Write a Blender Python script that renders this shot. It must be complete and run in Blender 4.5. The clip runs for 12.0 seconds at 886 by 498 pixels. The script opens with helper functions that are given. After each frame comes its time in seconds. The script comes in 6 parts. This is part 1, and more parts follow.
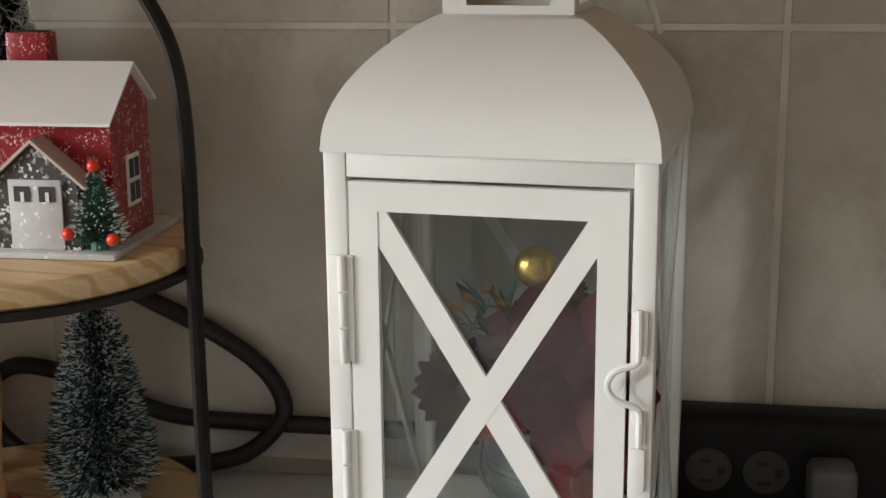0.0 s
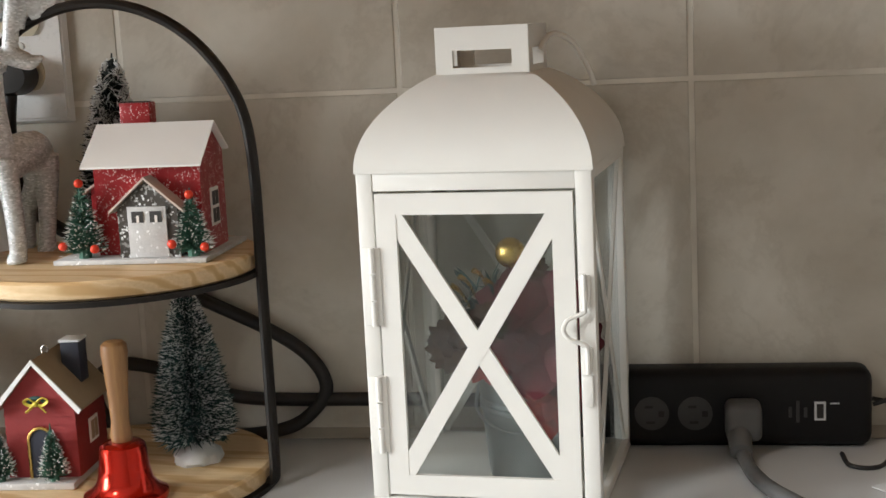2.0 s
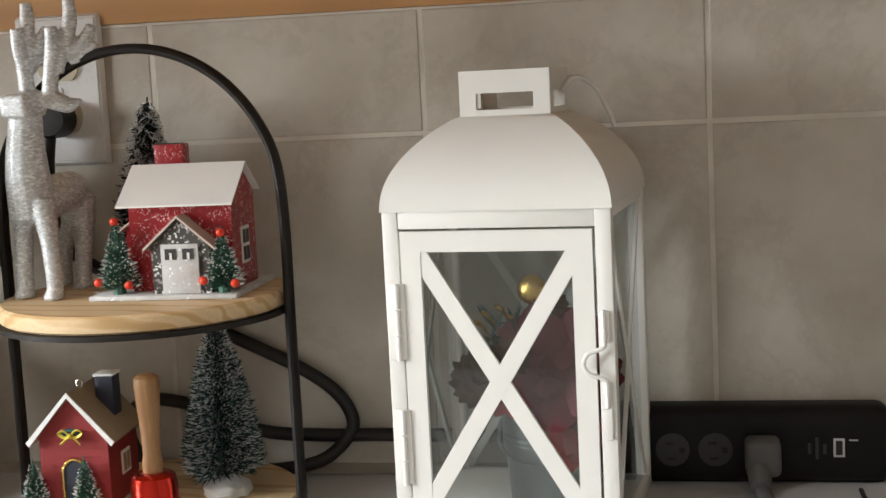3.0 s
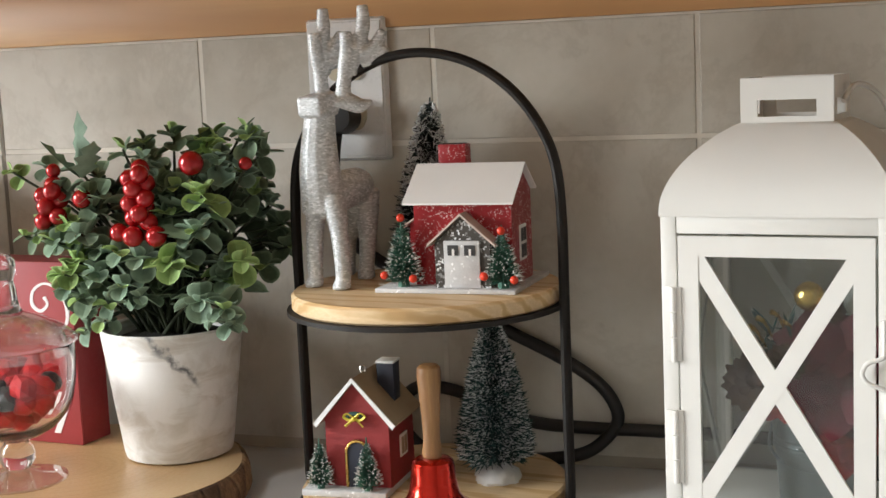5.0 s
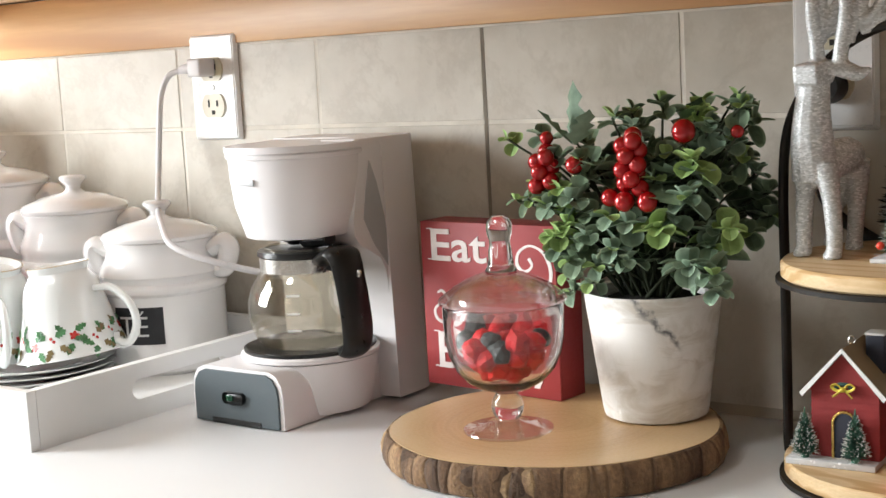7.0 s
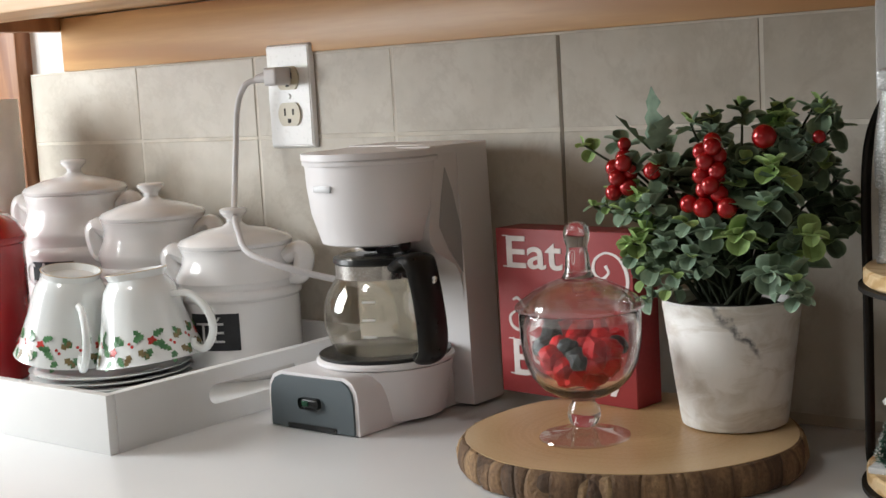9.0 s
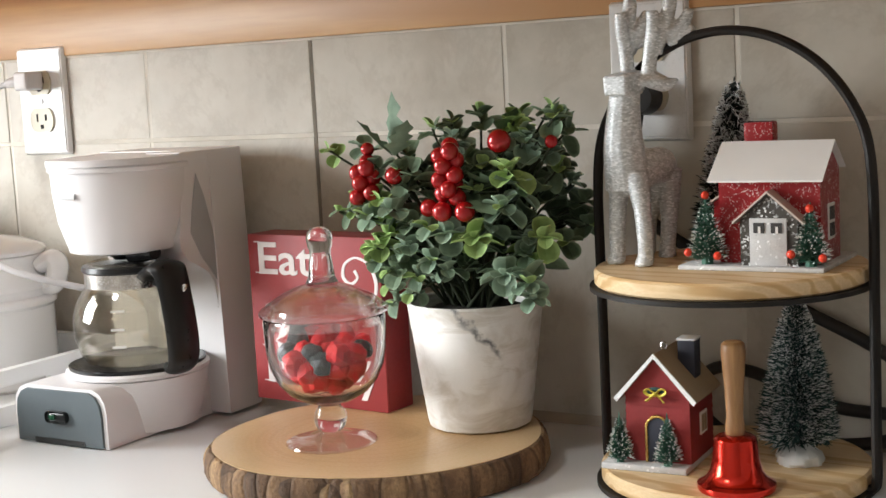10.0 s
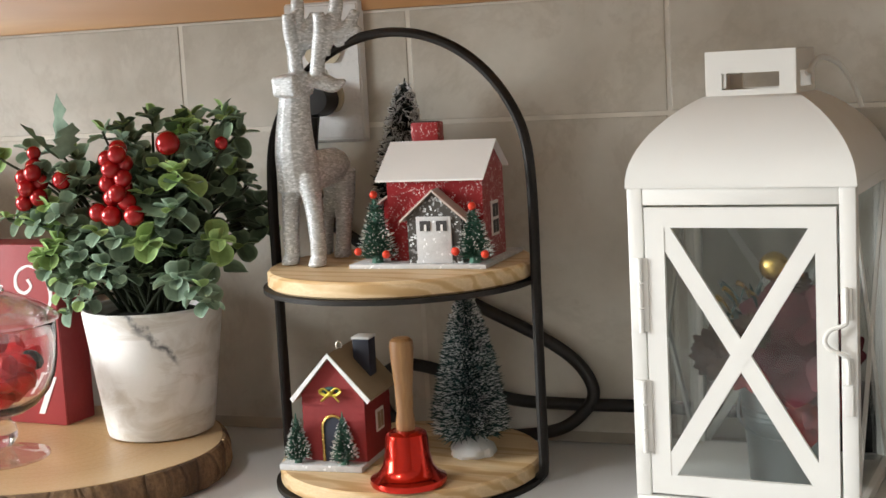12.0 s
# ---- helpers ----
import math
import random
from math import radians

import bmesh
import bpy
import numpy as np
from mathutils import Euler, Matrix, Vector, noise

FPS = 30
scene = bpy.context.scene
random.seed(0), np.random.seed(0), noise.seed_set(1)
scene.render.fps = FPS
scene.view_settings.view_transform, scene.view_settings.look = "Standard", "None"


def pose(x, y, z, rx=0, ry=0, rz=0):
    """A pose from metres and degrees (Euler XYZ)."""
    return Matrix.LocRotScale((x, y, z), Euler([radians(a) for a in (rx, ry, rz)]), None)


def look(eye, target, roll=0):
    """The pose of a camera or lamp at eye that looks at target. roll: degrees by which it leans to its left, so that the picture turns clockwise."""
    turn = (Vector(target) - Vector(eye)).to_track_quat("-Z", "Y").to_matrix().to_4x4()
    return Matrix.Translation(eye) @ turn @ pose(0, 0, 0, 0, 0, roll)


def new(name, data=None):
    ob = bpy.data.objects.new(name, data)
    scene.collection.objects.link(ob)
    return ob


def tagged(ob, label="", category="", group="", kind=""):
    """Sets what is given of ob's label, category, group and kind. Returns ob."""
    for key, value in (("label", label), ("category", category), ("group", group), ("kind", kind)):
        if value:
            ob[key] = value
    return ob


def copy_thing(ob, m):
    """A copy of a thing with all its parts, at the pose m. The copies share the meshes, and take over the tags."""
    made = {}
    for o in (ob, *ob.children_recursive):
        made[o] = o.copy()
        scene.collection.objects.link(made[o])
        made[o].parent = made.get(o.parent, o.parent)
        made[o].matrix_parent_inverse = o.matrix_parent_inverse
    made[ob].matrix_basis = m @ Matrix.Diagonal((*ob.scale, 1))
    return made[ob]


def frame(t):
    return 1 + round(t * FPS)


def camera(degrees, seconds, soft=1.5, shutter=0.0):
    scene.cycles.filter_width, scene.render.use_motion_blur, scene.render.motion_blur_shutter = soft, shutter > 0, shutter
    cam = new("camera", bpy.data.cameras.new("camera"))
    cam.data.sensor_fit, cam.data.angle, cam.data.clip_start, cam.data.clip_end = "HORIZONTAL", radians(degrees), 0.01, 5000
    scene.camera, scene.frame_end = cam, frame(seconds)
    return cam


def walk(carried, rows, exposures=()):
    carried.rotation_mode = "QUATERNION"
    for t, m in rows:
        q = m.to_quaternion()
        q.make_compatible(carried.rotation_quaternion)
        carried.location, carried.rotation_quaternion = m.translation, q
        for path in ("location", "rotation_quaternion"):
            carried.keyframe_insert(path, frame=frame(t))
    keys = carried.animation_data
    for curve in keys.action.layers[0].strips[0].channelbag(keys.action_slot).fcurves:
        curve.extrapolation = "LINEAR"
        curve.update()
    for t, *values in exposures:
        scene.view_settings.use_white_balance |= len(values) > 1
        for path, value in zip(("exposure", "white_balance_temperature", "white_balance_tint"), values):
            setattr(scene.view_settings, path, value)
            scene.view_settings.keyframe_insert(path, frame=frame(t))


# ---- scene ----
cam = camera(35.9, 12.0)
PATH = [
    (0, (0.345, -0.716, 0.305), (0.036, 1.205, -0.159), -0.5),
    (0.5, (0.36, -0.813, 0.302), (0.065, 1.121, -0.115), -1.7),
    (1, (0.368, -0.889, 0.29), (0.119, 1.064, -0.058), -1.3),
    (1.5, (0.385, -0.916, 0.308), (0.149, 1.034, -0.066), -2.1),
    (2, (0.382, -0.955, 0.297), (0.071, 0.994, -0.027), -2.8),
    (2.5, (0.389, -0.965, 0.3), (0.048, 0.983, 0.003), -3.2),
    (2.7, (0.391, -0.97, 0.292), (0.043, 0.983, 0.032), -3.0),
    (4.3, (0.371, -1.0, 0.308), (-0.08, 0.935, 0.074), -3.1),
    (4.5, (0.365, -1.003, 0.312), (-0.14, 0.917, 0.066), -2.9),
    (5, (0.365, -1.01, 0.31), (-0.308, 0.855, 0.047), -2.5),
    (5.5, (0.362, -1.021, 0.307), (-0.483, 0.773, 0.045), -2.6),
    (6, (0.352, -1.031, 0.305), (-0.615, 0.7, 0.042), -2.9),
    (6.5, (0.333, -1.047, 0.303), (-0.737, 0.622, 0.042), -2.9),
    (7, (0.315, -1.062, 0.306), (-0.86, 0.535, 0.042), -3.1),
    (7.2, (0.308, -1.065, 0.308), (-0.907, 0.502, 0.042), -3.4),
    (8.8, (0.305, -1.064, 0.299), (-0.991, 0.441, 0.062), -3.2),
    (9, (0.309, -1.067, 0.3), (-0.944, 0.473, 0.062), -3.2),
    (9.5, (0.332, -1.051, 0.297), (-0.804, 0.577, 0.058), -3.2),
    (10, (0.349, -1.039, 0.296), (-0.675, 0.662, 0.053), -3.0),
    (10.5, (0.361, -1.034, 0.295), (-0.571, 0.719, 0.051), -2.8),
    (11, (0.373, -1.029, 0.297), (-0.482, 0.762, 0.049), -2.8),
    (11.5, (0.387, -1.018, 0.292), (-0.39, 0.808, 0.046), -3.0),
    (12, (0.393, -1.017, 0.29), (-0.292, 0.845, 0.036), -3.0),
]
EXPOSURE = [(0, -0.34), (0.5, -0.15), (1.0, -0.04), (1.5, 0.0), (2.7, 0.06), (4.3, 0.05), (5.0, 0.05), (6.0, 0.20), (6.5, 0.13), (7.2, -0.12), (8.8, -0.88), (9.5, -0.40), (10.0, -0.02), (10.5, 0.14), (11.5, 0.24), (12, 0.14)]
walk(cam, [(t, look(eye, target, roll)) for t, eye, target, roll in PATH], EXPOSURE)

# ---- light ----
world = bpy.data.worlds.new("sky")
scene.world = world
world.use_nodes = True
wn = world.node_tree
sky = wn.nodes.new("ShaderNodeTexSky")
sky.sky_type, sky.sun_disc, sky.sun_elevation, sky.sun_rotation = "NISHITA", False, radians(35), radians(-60)
wn.links.new(sky.outputs[0], wn.nodes["Background"].inputs[0])
wn.nodes["Background"].inputs[1].default_value = 0.12


def area_lamp(name, eye, target, sx, sy, watts, colour):
    data = bpy.data.lights.new(name, "AREA")
    data.shape, data.size, data.size_y, data.energy, data.color = "RECTANGLE", sx, sy, watts, colour
    ob = new(name, data)
    ob.matrix_world = look(eye, target)
    return ob


WEST_W, OVERHEAD_W, NORTH_W = 62.0, 11.0, 6.0
area_lamp("west_window_daylight", (-1.95, -1.12, 0.62), (0.1, -0.15, 0.10), 0.7, 0.9, WEST_W, (0.95, 0.985, 1.0))
# overhead fill lamp added to light things from above; no roof window known
area_lamp("roof_window_daylight", (-0.70, -1.45, 1.72), (-0.20, -0.25, 0.10), 0.36, 0.30, OVERHEAD_W, (1.0, 0.985, 0.96))
area_lamp("north_window_daylight", (-1.62, 0.03, 0.68), (-1.45, -1.0, 0.40), 0.55, 0.85, NORTH_W, (0.97, 0.99, 1.0))


# ---- materials ----
def tree(name):
    m = bpy.data.materials.new(name)
    m.use_nodes = True
    return m, m.node_tree, m.node_tree.nodes["Principled BSDF"]


def coords(nt, scale=(1, 1, 1), rot=(0, 0, 0)):
    tc, mp = nt.nodes.new("ShaderNodeTexCoord"), nt.nodes.new("ShaderNodeMapping")
    mp.inputs["Scale"].default_value, mp.inputs["Rotation"].default_value = scale, rot
    nt.links.new(tc.outputs["Object"], mp.inputs[0])
    return mp.outputs[0]


def noise_tex(nt, vec, scale, detail=4.0, rough=0.55, distortion=0.0):
    n = nt.nodes.new("ShaderNodeTexNoise")
    n.inputs["Scale"].default_value, n.inputs["Detail"].default_value = scale, detail
    n.inputs["Roughness"].default_value, n.inputs["Distortion"].default_value = rough, distortion
    nt.links.new(vec, n.inputs["Vector"])
    return n.outputs["Fac"]


def ramp(nt, fac, stops):
    r = nt.nodes.new("ShaderNodeValToRGB")
    while len(r.color_ramp.elements) < len(stops):
        r.color_ramp.elements.new(0.5)
    for e, (p, c) in zip(r.color_ramp.elements, stops):
        e.position, e.color = p, (*c, 1)
    nt.links.new(fac, r.inputs[0])
    return r.outputs[0]


def mixc(nt, fac, a, b, mode="MIX"):
    n = nt.nodes.new("ShaderNodeMix")
    n.data_type, n.blend_type = "RGBA", mode
    if isinstance(fac, float):
        n.inputs[0].default_value = fac
    else:
        nt.links.new(fac, n.inputs[0])
    for sock, v in ((n.inputs[6], a), (n.inputs[7], b)):
        if isinstance(v, tuple):
            sock.default_value = (*v, 1)
        else:
            nt.links.new(v, sock)
    return n.outputs[2]


def bump(nt, height, strength, distance, bsdf):
    b = nt.nodes.new("ShaderNodeBump")
    b.inputs["Strength"].default_value, b.inputs["Distance"].default_value = strength, distance
    nt.links.new(height, b.inputs["Height"])
    nt.links.new(b.outputs[0], bsdf.inputs["Normal"])


def maprange(nt, v, a, b, lo, hi):
    n = nt.nodes.new("ShaderNodeMapRange")
    for i, x in enumerate((a, b, lo, hi)):
        n.inputs[i + 1].default_value = x
    nt.links.new(v, n.inputs[0])
    return n.outputs[0]


def plain(name, c, rough=0.5, metal=0.0, var=0.08, scale=60.0, bumps=0.1, coat=0.0, spec=0.5, dist=0.0006, rv=0.05):
    """Paint, plastic, ceramic, metal: a base colour with faint blotches, fine grain and worn gloss."""
    m, nt, b = tree(name)
    v = coords(nt)
    big, small = noise_tex(nt, v, scale * 0.25, 3), noise_tex(nt, v, scale * 4, 3)
    lo, hi = tuple(x * (1 - var) for x in c), tuple(min(1, x * (1 + var)) for x in c)
    col = ramp(nt, big, ((0.3, lo), (0.7, hi)))
    nt.links.new(col, b.inputs["Base Color"])
    nt.links.new(maprange(nt, small, 0.3, 0.7, max(0.02, rough - rv), min(1, rough + rv)), b.inputs["Roughness"])
    b.inputs["Metallic"].default_value, b.inputs["Coat Weight"].default_value = metal, coat
    b.inputs["Specular IOR Level"].default_value = spec
    if bumps:
        bump(nt, small, bumps, dist, b)
    return m


def laminate(name):
    """Plain satin laminate with very faint clouding."""
    m, nt, b = tree(name)
    soft = noise_tex(nt, coords(nt), 5.0, 2)
    nt.links.new(mixc(nt, soft, (0.735, 0.735, 0.735), (0.775, 0.775, 0.775)), b.inputs["Base Color"])
    b.inputs["Roughness"].default_value = 0.30
    return m


def wood(name, light, dark, axis=0, scale=55.0, rough=0.5, stretch=0.12, ring=6.0, knots=0.0):
    m, nt, b = tree(name)
    s = [1, 1, 1]
    s[axis] = stretch
    v = coords(nt, tuple(s))
    w = nt.nodes.new("ShaderNodeTexWave")
    w.wave_type, w.bands_direction = "BANDS", "DIAGONAL"
    w.inputs["Scale"].default_value, w.inputs["Distortion"].default_value = scale * 0.35, ring
    w.inputs["Detail"].default_value, w.inputs["Detail Scale"].default_value = 2.0, 1.2
    nt.links.new(v, w.inputs["Vector"])
    fine = noise_tex(nt, v, scale * 9, 3)
    col = ramp(nt, w.outputs["Fac"], ((0.05, dark), (0.45, light), (0.9, tuple(0.93 * x for x in light))))
    col = mixc(nt, maprange(nt, fine, 0.35, 0.75, 0.0, 0.45), col, dark)
    if knots:
        vo = nt.nodes.new("ShaderNodeTexVoronoi")
        vo.inputs["Scale"].default_value = knots
        nt.links.new(coords(nt, (0.55, 1, 1.0)), vo.inputs["Vector"])
        col = mixc(nt, maprange(nt, vo.outputs["Distance"], 0.025, 0.075, 0.85, 0.0), col, tuple(0.35 * x for x in dark))
    nt.links.new(col, b.inputs["Base Color"])
    b.inputs["Roughness"].default_value = rough
    bump(nt, fine, 0.15, 0.0006, b)
    return m


def stone_tile(name):
    m, nt, b = tree(name)
    info = nt.nodes.new("ShaderNodeObjectInfo")
    tc = nt.nodes.new("ShaderNodeTexCoord")
    add = nt.nodes.new("ShaderNodeVectorMath")
    add.operation = "MULTIPLY_ADD"
    comb = nt.nodes.new("ShaderNodeCombineXYZ")
    for i in range(3):
        nt.links.new(info.outputs["Random"], comb.inputs[i])
    nt.links.new(comb.outputs[0], add.inputs[0])
    add.inputs[1].default_value = (7, 3, 5)
    nt.links.new(tc.outputs["Object"], add.inputs[2])
    v = add.outputs[0]
    clouds = noise_tex(nt, v, 11, 5, 0.6, 0.15)
    veins = noise_tex(nt, v, 7, 6, 0.7, 0.3)
    fine = noise_tex(nt, v, 220, 3)
    col = ramp(nt, clouds, ((0.28, (0.48, 0.438, 0.365)), (0.5, (0.585, 0.545, 0.470)), (0.72, (0.665, 0.632, 0.560))))
    dark = ramp(nt, veins, ((0.46, (0, 0, 0)), (0.5, (1, 1, 1)), (0.54, (0, 0, 0))))
    col = mixc(nt, maprange(nt, dark, 0, 1, 0, 0.2), col, (0.34, 0.29, 0.22))
    tint = ramp(nt, info.outputs["Random"], ((0, (0.94, 0.93, 0.92)), (1, (1, 1, 1))))
    col = mixc(nt, 1.0, col, tint, "MULTIPLY")
    nt.links.new(col, b.inputs["Base Color"])
    nt.links.new(maprange(nt, clouds, 0.3, 0.7, 0.38, 0.5), b.inputs["Roughness"])
    b.inputs["Specular IOR Level"].default_value = 0.35
    bump(nt, mixc(nt, 0.5, clouds, fine), 0.05, 0.002, b)
    return m


def math_node(nt, op, a, b):
    n = nt.nodes.new("ShaderNodeMath")
    n.operation = op
    for i, v in enumerate((a, b)):
        if isinstance(v, float):
            n.inputs[i].default_value = v
        else:
            nt.links.new(v, n.inputs[i])
    return n.outputs[0]


def marble(name):
    """White glaze with soft grey clouds and one broken dark vein across the shoulder."""
    m, nt, b = tree(name)
    v = coords(nt)
    warp = noise_tex(nt, v, 18, 5, 0.6, 1.4)
    bands = noise_tex(nt, coords(nt, (1, 1, 2.6), (0.25, 0.3, 0)), 22, 5, 0.6, 1.0)
    wob = noise_tex(nt, v, 70, 4, 0.6)
    dot = nt.nodes.new("ShaderNodeVectorMath")
    dot.operation = "DOT_PRODUCT"
    dot.inputs[1].default_value = (-0.61, -0.386, -0.693)
    nt.links.new(v, dot.inputs[0])
    off = math_node(nt, "MULTIPLY_ADD", wob, 0.020)
    off.node.inputs[2].default_value = 0.0446
    d = math_node(nt, "ABSOLUTE", math_node(nt, "ADD", dot.outputs["Value"], off), 0.0)
    line = maprange(nt, d, 0.0008, 0.0042, 1.0, 0.0)
    sep = nt.nodes.new("ShaderNodeSeparateXYZ")
    nt.links.new(v, sep.inputs[0])
    gate = math_node(nt, "MULTIPLY", maprange(nt, sep.outputs[2], 0.052, 0.066, 0.0, 1.0), maprange(nt, sep.outputs[1], -0.028, -0.034, 0.0, 1.0))
    broken = maprange(nt, noise_tex(nt, v, 140, 3), 0.36, 0.56, 0.25, 1.0)
    vein = math_node(nt, "MULTIPLY", math_node(nt, "MULTIPLY", line, gate), broken)
    col = ramp(nt, warp, ((0.3, (0.62, 0.60, 0.56)), (0.5, (0.75, 0.74, 0.71)), (0.7, (0.80, 0.79, 0.77))))
    col = mixc(nt, maprange(nt, bands, 0.47, 0.66, 0.0, 0.75), col, (0.50, 0.455, 0.385))
    col = mixc(nt, vein, col, (0.13, 0.13, 0.135))
    nt.links.new(col, b.inputs["Base Color"])
    b.inputs["Roughness"].default_value = 0.5
    bump(nt, bands, 0.35, 0.0015, b)
    return m


def glitter(name, base, fleck, amount=0.25, scale=700.0, metal=0.3, rough=0.35):
    m, nt, b = tree(name)
    v = coords(nt)
    vo = nt.nodes.new("ShaderNodeTexVoronoi")
    vo.inputs["Scale"].default_value = scale
    nt.links.new(v, vo.inputs["Vector"])
    patch = noise_tex(nt, v, scale * 0.12, 3)
    spots = ramp(nt, vo.outputs["Color"], ((1 - amount, (0, 0, 0)), (1 - amount + 0.05, (1, 1, 1))))
    gate = maprange(nt, patch, 0.42, 0.58, 0, 1)
    f = mixc(nt, 1.0, spots, gate, "MULTIPLY")
    dark = tuple(x * 0.62 for x in base)
    col = mixc(nt, patch, dark, base)
    nt.links.new(mixc(nt, f, col, fleck), b.inputs["Base Color"])
    b.inputs["Metallic"].default_value, b.inputs["Roughness"].default_value = metal, rough
    bump(nt, vo.outputs["Color"], 0.9, 0.0016, b)
    return m


def silver_mat(name):
    """Flattened glitter flakes: sparkle is put into each one's base tone and bump."""
    m, nt, b = tree(name)
    vo = nt.nodes.new("ShaderNodeTexVoronoi")
    vo.inputs["Scale"].default_value = 800
    nt.links.new(coords(nt, (0.6, 0.6, 1.25)), vo.inputs["Vector"])
    cell = maprange(nt, vo.outputs["Color"], 0.15, 0.85, 0.0, 1.0)
    col = ramp(nt, cell, ((0.0, (0.54, 0.555, 0.555)), (0.45, (0.66, 0.68, 0.68)), (0.8, (0.78, 0.80, 0.81)), (1.0, (0.95, 0.96, 0.97))))
    nt.links.new(col, b.inputs["Base Color"])
    b.inputs["Metallic"].default_value, b.inputs["Roughness"].default_value = 0.30, 0.50
    bump(nt, vo.outputs["Color"], 1.0, 0.0013, b)
    return m


def glass(name, tint=(1, 1, 1), rough=0.0, ior=1.45):
    m, nt, b = tree(name)
    b.inputs["Base Color"].default_value = (*tint, 1)
    b.inputs["Transmission Weight"].default_value, b.inputs["Roughness"].default_value, b.inputs["IOR"].default_value = 1.0, rough, ior
    b.inputs["Coat Weight"].default_value, b.inputs["Coat Roughness"].default_value, b.inputs["Coat IOR"].default_value = 0.35, 0.02, 1.5
    return m


def thin_glass(name, tint, gloss=0.1, edge_gloss=0.55):
    """A thin pane: light goes straight through, with a faint mirror on top."""
    m, nt, b = tree(name)
    t, g, mx, lw, pw = (nt.nodes.new(n) for n in ("ShaderNodeBsdfTransparent", "ShaderNodeBsdfGlossy", "ShaderNodeMixShader", "ShaderNodeLayerWeight", "ShaderNodeMath"))
    t.inputs[0].default_value = (*tint, 1)
    g.inputs["Roughness"].default_value = 0.02
    lw.inputs[0].default_value = 0.5
    pw.operation, pw.inputs[1].default_value = "POWER", 3.0
    nt.links.new(lw.outputs["Facing"], pw.inputs[0])
    nt.links.new(maprange(nt, pw.outputs[0], 0, 1, 0.03 + 0.12 * gloss, edge_gloss), mx.inputs[0])
    nt.links.new(t.outputs[0], mx.inputs[1])
    nt.links.new(g.outputs[0], mx.inputs[2])
    nt.links.new(mx.outputs[0], nt.nodes["Material Output"].inputs[0])
    return m


def leaf_mat(name, a, bcol):
    m, nt, b = tree(name)
    info = nt.nodes.new("ShaderNodeObjectInfo")
    v = coords(nt)
    mottled = noise_tex(nt, v, 120, 3)
    col = ramp(nt, info.outputs["Random"], ((0.0, a), (0.5, tuple((x + y) / 2 for x, y in zip(a, bcol))), (1.0, bcol)))
    col = mixc(nt, maprange(nt, mottled, 0.35, 0.7, 0, 0.35), col, tuple(min(1, x * 1.7 + 0.03) for x in bcol))
    at = nt.nodes.new("ShaderNodeAttribute")
    at.attribute_name = "rim"
    col = mixc(nt, maprange(nt, at.outputs["Fac"], 0.66, 1.0, 0.0, 0.85), col, tuple(min(1, x * 1.9 + 0.05) for x in bcol))
    nt.links.new(col, b.inputs["Base Color"])
    b.inputs["Roughness"].default_value = 0.68
    b.inputs["Specular IOR Level"].default_value = 0.3
    b.inputs["Subsurface Weight"].default_value = 0.0
    bump(nt, mottled, 0.3, 0.001, b)
    return m


def bark_mat(name):
    """Upright plates of bark, some worn to the pale layer, split by dark cracks."""
    m, nt, b = tree(name)
    v = coords(nt, (1, 1, 0.16))
    vo, ed = nt.nodes.new("ShaderNodeTexVoronoi"), nt.nodes.new("ShaderNodeTexVoronoi")
    ed.feature = "DISTANCE_TO_EDGE"
    for n in (vo, ed):
        n.inputs["Scale"].default_value = 52
        nt.links.new(v, n.inputs["Vector"])
    n1, n2 = noise_tex(nt, v, 60, 6, 0.7, 0.4), noise_tex(nt, coords(nt), 320, 4)
    plates = math_node(nt, "MULTIPLY_ADD", n1, 0.55)
    nt.links.new(maprange(nt, vo.outputs["Color"], 0.0, 1.0, 0.0, 0.45), plates.node.inputs[2])
    col = ramp(nt, plates, ((0.26, (0.045, 0.026, 0.016)), (0.42, (0.14, 0.078, 0.040)), (0.54, (0.28, 0.165, 0.082)), (0.66, (0.44, 0.29, 0.145))))
    col = mixc(nt, maprange(nt, n2, 0.4, 0.7, 0.0, 0.5), col, (0.07, 0.042, 0.026))
    crack = maprange(nt, math_node(nt, "MULTIPLY", ed.outputs["Distance"], n2), 0.0, 0.06, 1.0, 0.0)
    col = mixc(nt, math_node(nt, "MULTIPLY", crack, 0.35), col, (0.035, 0.020, 0.013))
    nt.links.new(col, b.inputs["Base Color"])
    b.inputs["Roughness"].default_value = 0.85
    bump(nt, math_node(nt, "SUBTRACT", mixc(nt, 0.5, n1, n2), crack), 0.7, 0.0025, b)
    return m


